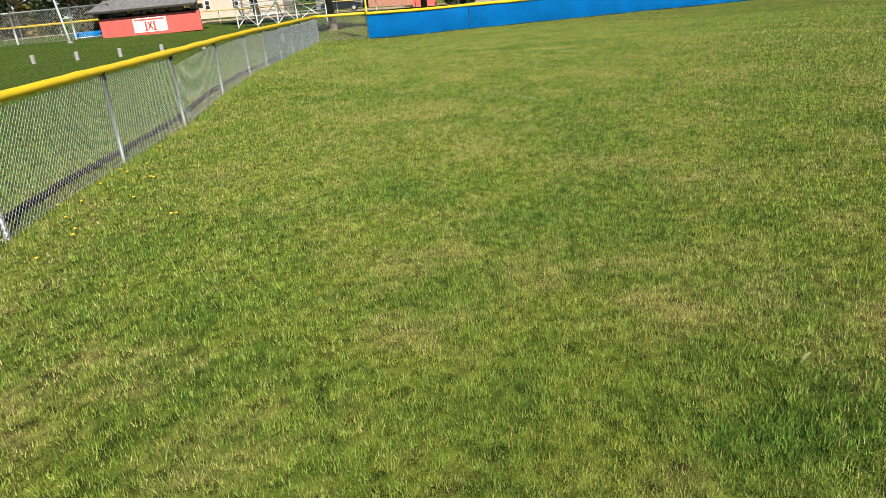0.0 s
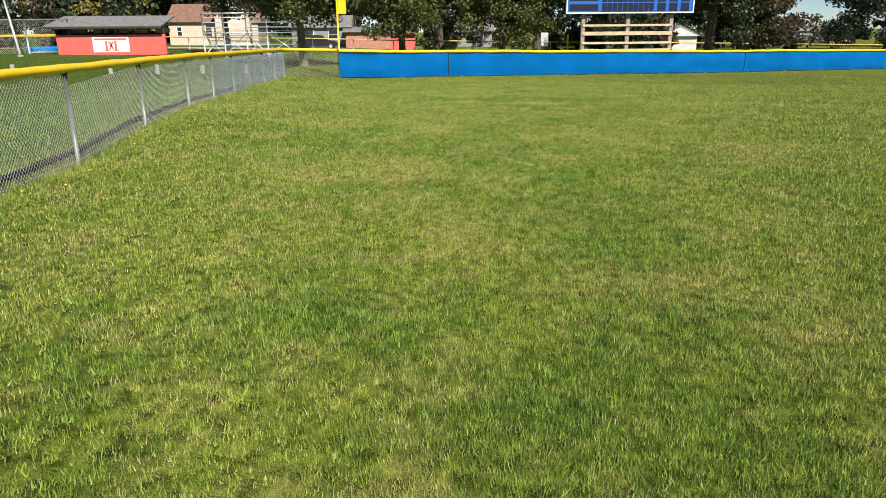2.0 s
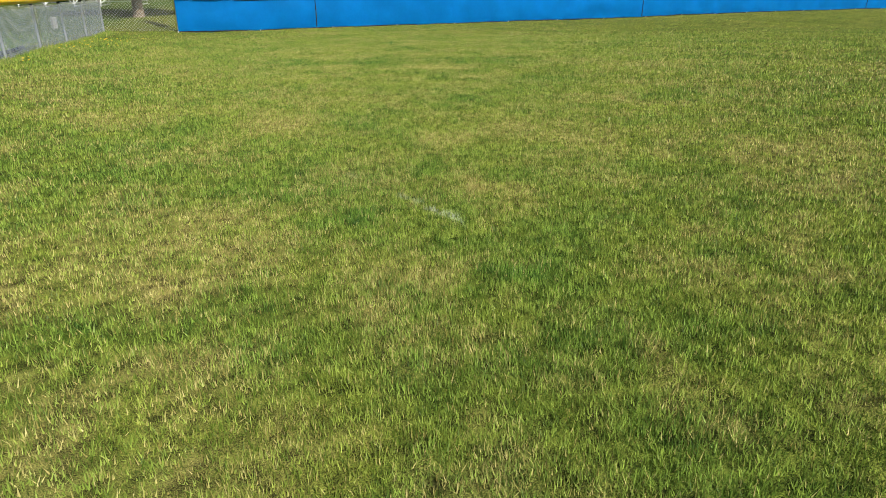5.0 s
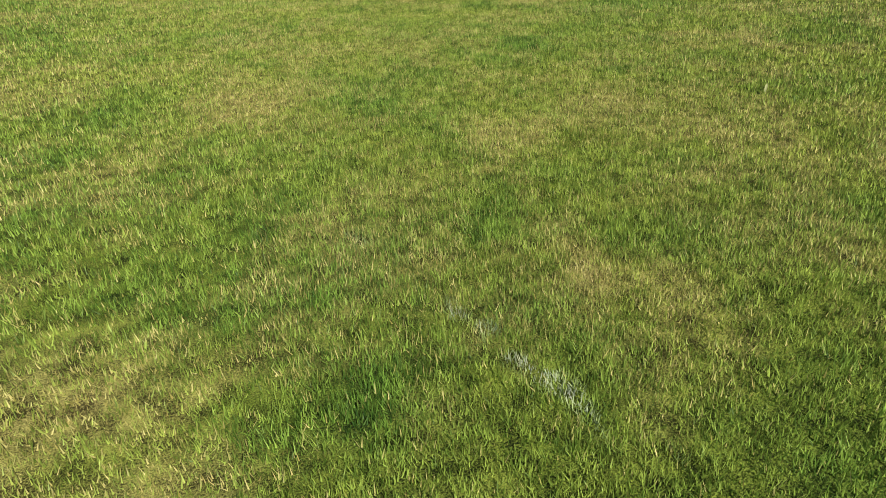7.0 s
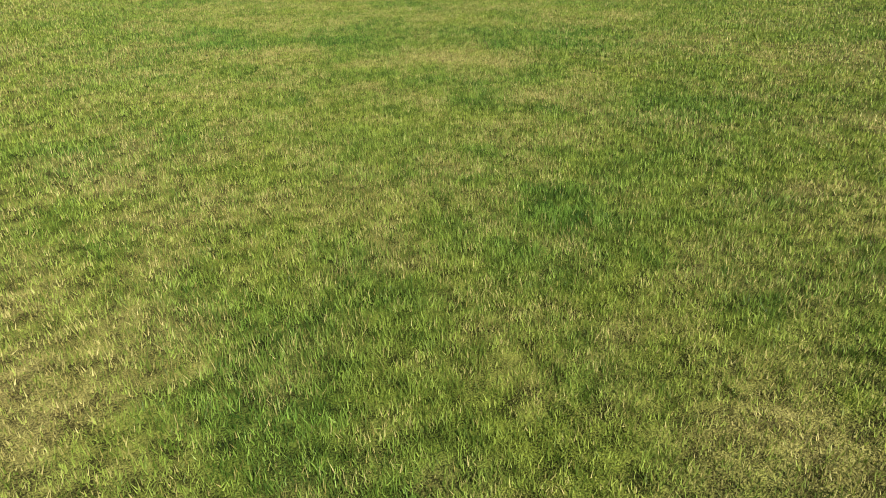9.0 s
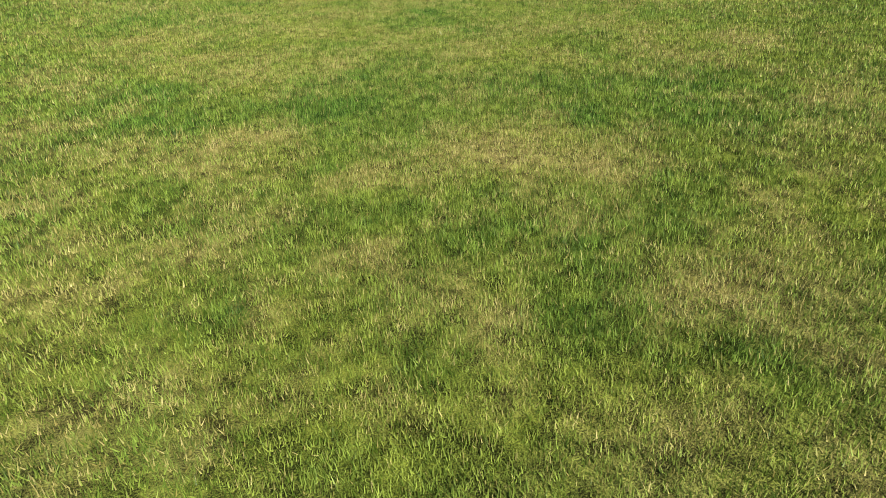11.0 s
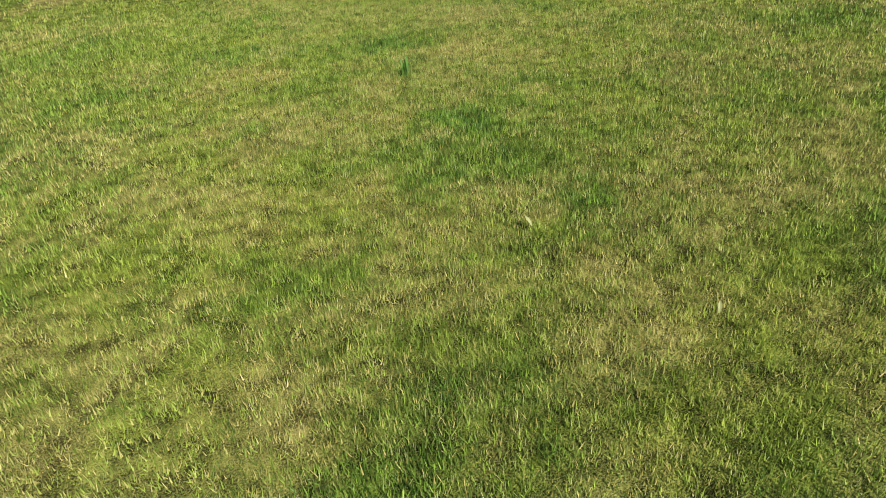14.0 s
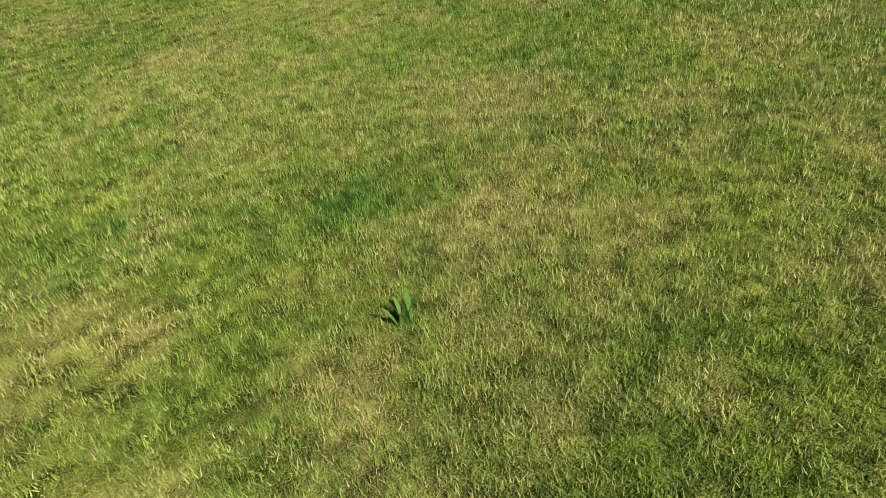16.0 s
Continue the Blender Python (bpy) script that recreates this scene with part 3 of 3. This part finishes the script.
# ---- bleachers ----
def bleachers():
    y = 57.0
    b = thing("bleachers", (-5.6, y, h(-5.6, y)), "open aluminium bleachers with cross-braced frame seen from behind", "bleachers")
    w = 3.5
    for k in range(6):
        part("seat_plank", boxes(((-w, 2.6 - k * 0.5, 0.4 + k * 0.34), (w, 2.85 - k * 0.5, 0.45 + k * 0.34)), bevel=0.006), ALUMINIUM, b)
        part("foot_plank", boxes(((-w, 2.8 - k * 0.5, 0.18 + k * 0.34), (w, 2.98 - k * 0.5, 0.22 + k * 0.34)), bevel=0.006), ALUMINIUM, b)
    xs = [-w, -w / 3 * 1.7, -w / 3 * 0.3, w / 3, w]
    for a in xs:
        part("upright", pipe(((a, 0, -0.03), (a, 0, 3.2)), 0.05, 8), ALUMINIUM, b)
        part("raker", pipe(((a, 0, 2.1), (a, 2.9, 0.2)), 0.04, 8), ALUMINIUM, b)
        part("sill", pipe(((a, 0, 0.04), (a, 2.9, 0.04)), 0.04, 8), ALUMINIUM, b)
    for a0, a1 in zip(xs, xs[1:]):
        part("brace", pipe(((a0, -0.05, 0.15), (a1, -0.05, 1.75)), 0.035, 6), ALUMINIUM, b)
        part("brace", pipe(((a0, -0.07, 1.75), (a1, -0.07, 0.15)), 0.035, 6), ALUMINIUM, b)
    for z in (0.9, 1.75, 2.15, 2.5, 2.85, 3.15):
        part("guard_rail", pipe(((-w, 0.02, z), (w, 0.02, z)), 0.04, 8), ALUMINIUM, b)


bleachers()


# ---- concrete stumps beyond the fence ----
def stumps():
    bm = boxes(((-0.085, -0.085, -0.1), (0.085, 0.085, 0.40)), bevel=0.02)
    first = part("concrete_stump", bm, CONCRETE)
    tagged(first, "short square weathered concrete post in the grass", "bollard", "concrete posts beyond the fence")
    spots = [(-15.8 + 1.95 * k, 34.5 + 0.35 * k) for k in range(8)]
    first.location = (*spots[0], h(*spots[0]))
    for k, (x, y) in enumerate(spots[1:]):
        copy_thing(first, pose(x, y, h(x, y), 0, (k % 3 - 1) * 1.5, k * 7))


stumps()


# ---- trees ----
def leaf_cloud(centres, radii, count, size, seed, droop=0.0):
    """Many small leaf blades gathered in uneven clumps."""
    r = np.random.RandomState(seed)
    pick = r.randint(0, len(centres), count)
    c, rad = np.array(centres)[pick], np.array(radii)[pick]
    d = r.normal(size=(count, 3))
    d /= np.linalg.norm(d, axis=1)[:, None]
    p = c + d * (rad * r.rand(count) ** 0.45)[:, None] * (1, 1, 0.75)
    u = r.normal(size=(count, 3))
    u /= np.linalg.norm(u, axis=1)[:, None]
    v = np.cross(u, r.normal(size=(count, 3)))
    v /= np.linalg.norm(v, axis=1)[:, None]
    s = (size * (0.6 + 0.8 * r.rand(count)))[:, None]
    co = np.stack([p - u * s * 0.5, p + v * s * 0.35, p + u * s * 0.5, p - v * s * 0.35], 1).reshape(-1, 3)
    faces = np.arange(4 * count).reshape(-1, 4)
    return co, faces


def tree(x, y, tall, spread, low, leaves, bark, seed, label, count=7000, size=0.24, trunk=0.28, fork=False):
    rnd = random.Random(seed)
    low -= 0.55 if y > 55 else 0.0
    z = h(x, y)
    t = thing("tree", (x, y, z), label, "tree")
    bm = bmesh.new()
    lean = rnd.uniform(-0.2, 0.2)
    top = Vector((lean, 0, tall * 0.72))
    tube(bm, ((0, 0, -0.1), (0.02, 0, 0.3), (lean * 0.3, 0.02, tall * 0.25), (lean * 0.7, -0.03, tall * 0.5), top), [trunk * 1.2, trunk * 1.0, trunk * 0.85, trunk * 0.5, trunk * 0.15], 10)
    centres, radii = [], []
    for k in range(13):
        a = 2.4 * k + rnd.uniform(-.3, .3)
        f = rnd.uniform(0.2, 0.65)
        start = Vector((lean * f, 0, tall * (0.16 + f * 0.75) if not fork or k > 2 else 0.8))
        start.z = min(start.z, tall * 0.68)
        reach = spread * rnd.uniform(0.55, 1.0) * (1.1 - 0.5 * f)
        end = start + Vector((math.cos(a) * reach, math.sin(a) * reach, tall * rnd.uniform(0.05, 0.2)))
        mid = start.lerp(end, 0.5) + Vector((0, 0, tall * 0.03))
        tube(bm, (start, mid, end), [trunk * 0.38, trunk * 0.22, trunk * 0.06], 6)
        for q in (mid, end, start.lerp(end, 0.8)):
            centres.append(tuple(q + Vector((rnd.uniform(-.4, .4), rnd.uniform(-.4, .4), rnd.uniform(-.3, .5)))))
            radii.append(spread * rnd.uniform(0.22, 0.36))
    for k in range(34):
        a, e = rnd.uniform(0, 6.283), rnd.uniform(0.0, 1.0)
        zz = low + (tall - low) * e
        rr = spread * (math.sin(math.pi * min(1, 0.22 + 0.75 * e)) ** 0.7) * rnd.uniform(0.5, 1.0)
        centres.append((math.cos(a) * rr, math.sin(a) * rr, zz + rnd.uniform(0, 0.6)))
        radii.append(spread * rnd.uniform(0.17, 0.32))
    part("trunk", bm, bark, t, "bark-covered trunk and limbs")
    co, faces = leaf_cloud(centres, radii, int(count * (2.9 if y < 75 else 1.7)), size * (0.9 if y < 75 else 1.35), seed)
    keep = np.repeat(co.reshape(-1, 4, 3)[:, :, 2].min(1) > low - 0.5, 4)
    co = co[keep]
    me = bpy.data.meshes.new("crown")
    me.from_pydata(co.tolist(), [], np.arange(len(co)).reshape(-1, 4).tolist())
    me.materials.append(leaves)
    crown = new("crown", me)
    crown.parent = t
    return t


tree(-0.35, 44.5, 8.5, 3.6, 2.2, LEAF_GREEN, PALEBARK, 31, "green maple with a pale trunk behind the fence corner", 9000, 0.2, 0.25)
tree(-9.0, 64, 10, 3.6, 3.0, LEAF_DARK, BARK, 32, "dark leafy tree with drooping branches", 7000, 0.2)
tree(5.6, 58, 9, 4.2, 1.8, LEAF_GREEN, BARK, 33, "green leafy maple with low branches", 8000)
tree(9.0, 66, 11, 5.4, 2.3, LEAF_DARK, BARK, 34, "broad dark shade tree with a thick trunk", 9000, 0.26, 0.42)
tree(14.0, 62, 9, 4.2, 1.5, LEAF_GREEN, BARK, 35, "green maple with low hanging foliage", 8000)
tree(17.6, 65, 11, 4.2, 2.4, LEAF_DARK, BARK, 36, "dark shade tree with a leaning trunk", 8000, 0.26, 0.4)
tree(25.5, 70, 10, 3.8, 1.8, LEAF_DARK, BARK, 37, "dark green tree behind the scoreboard", 7000)
tree(32.4, 63, 11, 3.8, 1.7, LEAF_DARK, BARK, 38, "dark tree with a straight thick trunk", 8000, 0.24, 0.46)
tree(35.6, 64, 7, 3.0, 1.8, LEAF_GREEN, BARK, 39, "small green tree with a round crown", 7000)
tree(37.4, 64.5, 9.5, 4.6, 1.9, LEAF_RUST, BARK, 40, "rusty brown autumn tree with a forked trunk", 8000, 0.24, 0.34, True)
tree(49.5, 64, 11, 5.0, 2.2, NEEDLES, BARK, 41, "dark conifer with spreading boughs", 9000, 0.26, 0.42)
tree(55.5, 62, 8, 3.4, 1.2, LEAF_GREEN, PALEBARK, 42, "bright green tree with a pale trunk", 7000)
tree(60, 63, 9, 3.6, 1.5, LEAF_RUST, BARK, 43, "brown autumn tree near the red shed", 7000)
for k in range(18):
    x = -70 + 3.4 * k + (k % 3) * 0.8
    leaves = (LEAF_DARK, LEAF_GOLD, LEAF_DARK, LEAF_RUST, LEAF_GOLD, NEEDLES)[k % 6]
    word = ("dark green", "golden autumn", "dark green", "brown autumn", "golden autumn", "dark spruce")[k % 6]
    if x < -23.5:
        tree(x, 84 + (k * 7) % 9, 10 + (k * 5) % 4, 3.8, 0.6, leaves, BARK, 60 + k, f"{word} tree in the far row of trees", 2600, 0.46)
for k in range(4):
    tree(-33 + 4.2 * k, 106 + k % 2 * 3, 9 + k % 3, 3.8, 0.8, (LEAF_DARK, LEAF_GOLD)[k % 2], BARK, 130 + k, ("dark green tree beside the cream house", "golden tree beside the cream house")[k % 2], 2400, 0.48)
for k in range(1, 5):
    tree(-27 + 5 * k, 122 + (k * 5) % 9, 9 + (k * 3) % 5, 4.2, 0.8, (NEEDLES, LEAF_DARK)[k % 2], BARK, 80 + k, "dark tree beyond the cream house", 2200, 0.5)
for k in (0, 1, 2, 3, 4, 5, 6, 7, 8, 9, 10, 13, 14, 15, 16):
    x = -4 + 7.0 * k
    tree(x, 112 + (k * 5) % 9, 11 + (k * 3) % 4, 5.0, 0.5, (LEAF_DARK, LEAF_RUST, LEAF_DARK)[k % 3], BARK, 90 + k, ("dark green tree beyond the houses", "brown autumn tree beyond the houses")[k % 3 == 1], 2400, 0.55)


def shrub(x, y, wide, tall, leaves, seed, label):
    rnd = random.Random(seed)
    t = thing("shrub", (x, y, h(x, y)), label, "shrub")
    bm = bmesh.new()
    centres, radii = [], []
    for k in range(16):
        a, rr, zz = rnd.uniform(0, 6.28), wide * rnd.uniform(0, 0.5), tall * rnd.uniform(0.12, 0.85)
        centres.append((math.cos(a) * rr, math.sin(a) * rr * 0.5, zz))
        radii.append(tall * rnd.uniform(0.16, 0.28))
        if k < 5:
            tube(bm, ((math.cos(a) * 0.15, math.sin(a) * 0.15, -0.05), (math.cos(a) * rr, math.sin(a) * rr * 0.5, zz)), [0.05, 0.02], 5)
    part("stems", bm, BARK, t)
    co, faces = leaf_cloud(centres, radii, 1500, 0.42, seed)
    me = bpy.data.meshes.new("foliage")
    me.from_pydata(co.tolist(), [], faces.tolist())
    me.materials.append(leaves)
    crown = new("foliage", me)
    crown.parent = t


for k in range(9):
    shrub(-47 + 2.9 * k, 82 + k % 2, 4.2, 4.2 + k % 3, (LEAF_DARK, LEAF_RUST, LEAF_DARK, LEAF_GOLD)[k % 4], 200 + k, ("dark green shrub under the far trees", "brown shrub under the far trees", "dark green shrub under the far trees", "golden shrub under the far trees")[k % 4])
for k in range(5):
    shrub(24.4 + 2.2 * k, 76.8, 3.2, 3.4 + k % 2, (LEAF_RUST, LEAF_DARK)[k % 2], 220 + k, ("brown shrub behind the scoreboard", "dark green shrub behind the scoreboard")[k % 2])
for k in range(15):
    shrub(-8 + 7.2 * k, 103 + k % 3, 8.0, 4.2 + k % 3, (LEAF_DARK, LEAF_RUST, LEAF_DARK)[k % 3], 240 + k, "dark overgrown shrub behind the houses")


for k, (x, y, w, tall) in enumerate(((8.6, 79, 2.0, 1.5), (10.6, 79.5, 2.4, 1.8), (18.5, 79, 2.2, 1.5), (22, 78.5, 2.4, 2.0), (45, 79, 2.4, 1.8), (50, 80, 2.6, 2.0))):
    shrub(x, y, w, tall, (LEAF_GREEN, LEAF_DARK)[k % 2], 280 + k, ("small green garden shrub by the far road", "small dark shrub by the far road")[k % 2])


# ---- houses and far fence ----
def house(x, y, w, d, tall, roof_tall, wall, roof_mat, windows, label, turn=0, gable_front=False):
    g = h(x, y)
    o = thing("house", (x, y, g), label, "house")
    o.rotation_euler = (0, 0, radians(turn))
    part("wall", boxes(((-w / 2, 0, -0.2), (w / 2, d, tall))), wall, o)
    bm = bmesh.new()
    e = 0.4
    if gable_front:
        tri = [(-w / 2 - e, tall - 0.1), (w / 2 + e, tall - 0.1), (0, tall + roof_tall)]
        f = [bm.verts.new((a, -e, b)) for a, b in tri], [bm.verts.new((a, d + e, b)) for a, b in tri]
    else:
        tri = [(-e, tall - 0.1), (d + e, tall - 0.1), (d / 2, tall + roof_tall)]
        f = [bm.verts.new((-w / 2 - e, a, b)) for a, b in tri], [bm.verts.new((w / 2 + e, a, b)) for a, b in tri]
    bm.faces.new(f[0])
    bm.faces.new(f[1][::-1])
    for k in range(3):
        bm.faces.new((f[0][k], f[0][(k + 1) % 3], f[1][(k + 1) % 3], f[1][k]))
    part("roof", bm, roof_mat, o)
    if gable_front:
        bm = bmesh.new()
        vs = [bm.verts.new(v) for v in ((-w / 2, -e - 0.02, tall - 0.1), (w / 2, -e - 0.02, tall - 0.1), (0, -e - 0.02, tall + roof_tall - 0.3), (-w / 2, -e - 0.005, tall - 0.1), (w / 2, -e - 0.005, tall - 0.1), (0, -e - 0.005, tall + roof_tall - 0.3))]
        bm.faces.new(vs[:3])
        bm.faces.new(vs[3:][::-1])
        for k in range(3):
            bm.faces.new((vs[k], vs[(k + 1) % 3], vs[3 + (k + 1) % 3], vs[3 + k]))
        part("gable", bm, wall, o)
    for a, b, ww, hh in windows:
        win = part("window", boxes(((a - ww / 2 - 0.08, -0.06, b - 0.08), (a + ww / 2 + 0.08, -0.003, b + hh + 0.08)), bevel=0.01), WHITE, o, "white-framed window")
        part("pane", boxes(((a - ww / 2, -0.075, b), (a + ww / 2, -0.062, b + hh / 2 - 0.03)), ((a - ww / 2, -0.075, b + hh / 2 + 0.03), (a + ww / 2, -0.062, b + hh))), PANE, win)
    return o


house(-17.5, 95, 11, 8, 2.9, 2.2, CREAM, BROWNROOF, ((-4.2, 1.2, 0.5, 1.0), (-0.6, 1.2, 0.7, 1.3), (2.6, 1.2, 0.7, 1.3)), "cream stucco house with a brown shingled roof")
house(-14.8, 93.5, 4.2, 4, 4.3, 1.6, CREAM, BROWNROOF, ((-0.8, 1.0, 0.7, 1.3), (0.6, 3.4, 0.9, 0.9)), "cream gabled house front with a small upper window", gable_front=True)
house(-29, 112, 7, 6, 3.7, 1.5, GREY, SHINGLE, ((-2, 2.4, 1, 1.2), (2, 2.4, 1, 1.2)), "grey house with a grey roof behind the trees")
house(-3.9, 92, 7, 6, 2.4, 1.4, GREY, SHINGLE, ((-1.5, 0.9, 1.2, 1.1), (1.6, 0.9, 1.2, 1.1)), "grey cottage with a shingled roof")
house(2.1, 90, 5.6, 5, 2.0, 0.5, BRICK, SHINGLE, (), "faded pink brick building behind the trees")
house(6.05, 80, 2.6, 3, 1.9, 0.4, RED, SHINGLE, (), "small bright red shed", gable_front=True)
house(15.2, 108, 9, 6, 2.2, 1.2, GREY, SHINGLE, ((-2.5, 0.9, 1.1, 1.1), (1.5, 0.9, 1.1, 1.1)), "long grey house with a shingled roof")
house(41.5, 92, 5.0, 6, 1.9, 1.3, PALE, SHINGLE, (), "low white gabled garage behind trees", gable_front=True)
house(79, 126, 19, 7, 2.6, 1.4, GREY, SHINGLE, ((-6, 1, 1.0, 1.3), (-2, 1, 1.8, 1.3), (2.5, 1, 1, 1.3), (6, 1, 1, 1.3)), "long grey house with white windows")
house(67, 66, 4, 4, 2.4, 0.5, RED, SHINGLE, (), "red wooden field shed with a low grey roof")


def far_fence():
    f = thing("far_fence", (0, 0, 0), "distant chain-link fence with a yellow top rail", "fence")
    spots = [(-35 + 4.0 * k, 74 + 0.05 * k) for k in range(30)]
    for (x, y), (x2, y2) in zip(spots, spots[1:]):
        part("post", pipe(((x, y, h(x, y) - 0.05), (x, y, h(x, y) + 1.18)), 0.035, 8), GALV, f)
        part("top_cap", cap_tube(((x, y, h(x, y) + 1.2), (x2, y2, h(x2, y2) + 1.2)), 0.05, int(x)), FADED, f, "faded yellow rail cap")
        part("bottom_board", boxes(((x, y - 0.01, h(x2, y) + 0.02), (x2, y + 0.01, h(x, y) + 0.05))), DARKWOOD, f)


far_fence()


def road():
    bm = bmesh.new()
    n = 60
    rows = [[bm.verts.new((-40 + 4.0 * k, yy, h(-40 + 4.0 * k, yy) + 0.03)) for k in range(n)] for yy in (78, 80.5, 83, 85)]
    for a, b in zip(rows, rows[1:]):
        for k in range(n - 1):
            bm.faces.new((a[k], a[k + 1], b[k + 1], b[k]))
    tagged(part("road", bm, DIRT), "pale tan dirt road beyond the field", "road", kind="structure")


road()


def dirt_track():
    bm = bmesh.new()
    rows = [[bm.verts.new((38 + 2.0 * k, yy + 0.2 * math.sin(k), h(38 + 2.0 * k, yy) + 0.025)) for k in range(28)] for yy in (66.5, 68.5, 70.5, 72.8)]
    for a, b in zip(rows, rows[1:]):
        for k in range(27):
            bm.faces.new((a[k], a[k + 1], b[k + 1], b[k]))
    tagged(part("dirt_track", bm, DIRT), "bare tan dirt strip behind the outfield fence", "dirt", kind="structure")


dirt_track()


CARPAINT = material("dark_car_paint", (0.02, 0.024, 0.032), 0.25, vary=0.1, bump=0)
TYRE = material("tyre_rubber", (0.02, 0.02, 0.02), 0.9)


def prism(outline, y0, y1):
    bm = bmesh.new()
    a, b = [bm.verts.new((x, y0, z)) for x, z in outline], [bm.verts.new((x, y1, z)) for x, z in outline]
    bm.faces.new(a)
    bm.faces.new(b[::-1])
    for k in range(len(a)):
        bm.faces.new((a[k], b[k], b[(k + 1) % len(a)], a[(k + 1) % len(a)]))
    bmesh.ops.recalc_face_normals(bm, faces=bm.faces[:])
    bmesh.ops.bevel(bm, geom=bm.edges[:], offset=0.05, segments=2, affect="EDGES")
    return bm


def parked_car(x, y):
    c = thing("parked_car", (x, y, h(x, y) + 0.03), "dark parked car beside the far road", "car")
    part("body", prism(((-2.2, 0.3), (2.2, 0.3), (2.25, 0.75), (1.2, 0.95), (-2.1, 1.0), (-2.25, 0.7)), -0.85, 0.85), CARPAINT, c)
    part("cabin", prism(((-1.9, 0.96), (1.1, 0.94), (0.4, 1.48), (-1.5, 1.52)), -0.75, 0.75), CARPAINT, c)
    for a, b in ((-1.5, -0.55), (-0.45, 0.45)):
        part("side_window", boxes(((a, -0.775, 1.05), (b, -0.755, 1.4))), PANE, c)
    for a in (-1.4, 1.4):
        for b in (-0.86, 0.66):
            wheel = part("wheel", pipe(((a, b, 0.33), (a, b + 0.2, 0.33)), 0.33, 18), TYRE, c)
            part("rim", pipe(((a, b - 0.01, 0.33), (a, b + 0.03, 0.33)), 0.19, 14), ALUMINIUM, wheel)


parked_car(-3.1, 80.5)


def utility_box():
    x, y = 20.5, 76.5
    u = thing("utility_box", (x, y, h(x, y)), "white metal utility box on a dark stand", "utility box")
    part("cabinet", boxes(((-0.6, -0.4, 0.7), (0.6, 0.4, 2.1)), bevel=0.06), PALE, u)
    part("stand", boxes(((-0.5, -0.3, 0), (0.5, 0.3, 0.7))), DARKWOOD, u)
    x, y = 16.6, 50.0
    m = thing("marker_post", (x, y, h(x, y)), "yellow marker post with a crossbar", "marker post")
    part("pole", pipe(((0, 0, -0.05), (0, 0, 2.0)), 0.045, 10), YELLOW, m)
    part("crossbar", pipe(((-0.7, 0, 1.18), (0.5, 0, 1.18)), 0.05, 8), YELLOW, m)


utility_box()


# ---- small things in the grass ----
def dandelions():
    rnd = random.Random(12)
    bm = bmesh.new()
    bmesh.ops.create_uvsphere(bm, u_segments=8, v_segments=5, radius=0.021)
    for v in bm.verts:
        v.co.z = v.co.z * 0.45 + 0.045
    first = thing("dandelion", (0.82, 6.89, h(0.82, 6.89)), "yellow dandelion flower on a short green stem", "flower", "dandelions along the fence")
    part("flower_head", bm, DANDELION, first)
    part("stem", pipe(((0, 0, -0.01), (0.002, 0, 0.04)), 0.002, 5), LEAF_GREEN, first)
    spots = [(0.09, 8.1), (1.77, 7.21), (0.74, 6.28), (0.92, 9.1), (1.83, 7.2), (0.27, 11.26), (0.15, 15.2), (0.86, 9.14)]
    spots += [(0.15 + abs(rnd.gauss(0, 0.35)), rnd.uniform(5, 33)) for _ in range(38)] + [(rnd.uniform(0.4, 1.8), rnd.uniform(27, 31)) for _ in range(26)]
    for x, y in spots:
        copy_thing(first, pose(x, y, h(x, y), rnd.uniform(-12, 12), 0, rnd.uniform(0, 360)))


dandelions()


def blade_leaf(bm, x, y, z, long, wide, lean, turn):
    c, s = math.cos(turn), math.sin(turn)
    prof = ((0, 0.4), (0.3, 0.9), (0.65, 1.0), (0.9, 0.5), (1.0, 0.02))
    rows = []
    for f, w in prof:
        out, up = long * f * math.sin(lean * (0.5 + 0.5 * f)), long * f * math.cos(lean * (0.5 + 0.5 * f))
        rows.append([bm.verts.new((x + c * out - s * wide * w * k / 2, y + s * out + c * wide * w * k / 2, z + up - (0.003 if k == 0 else 0))) for k in (-1, 0, 1)])
    for a, b in zip(rows, rows[1:]):
        for k in range(2):
            bm.faces.new((a[k], a[k + 1], b[k + 1], b[k]))


WEED = material("weed_leaf", (0.09, 0.19, 0.03), 0.5, vary=0.2)


def weeds():
    rnd = random.Random(5)
    w = thing("broadleaf_weed", (8.77, 26.76, h(8.77, 26.76)), "dark green broad-leaved weed standing in the lawn", "weed")
    for k in range(9):
        bm = bmesh.new()
        blade_leaf(bm, rnd.uniform(-.03, .03), rnd.uniform(-.02, .02), 0, rnd.uniform(0.10, 0.16), 0.022, rnd.uniform(0.05, 0.5), k * 0.7)
        part("leaf", bm, WEED, w)
    for x, y, turn, size in ((8.79, 24.17, 2.0, 0.06), (9.09, 14.46, 0.8, 0.07), (6.5, 2.92, 0.3, 0.08), (9.2, 23.3, 1.0, 0.05), (7.94, 24.5, 0.4, 0.04)):
        bm = bmesh.new()
        blade_leaf(bm, 0, 0, 0.02, size, size * 0.28, 0.9, turn)
        leaf = part("fallen_leaf", bm, FALLEN)
        leaf.location = (x, y, h(x, y) + 0.01)
        tagged(leaf, "pale yellow-green fallen leaf lying on the lawn", "leaf")


weeds()
x, y = scatter(16_000, 0.03, 0.45, -6, 34.5, 51)
blades("fence_line_grass", x + np.random.RandomState(3).normal(0, 0.06, len(x)), y, 0.10, 0.009, 52, "longer unmown grass along the foot of the fence")
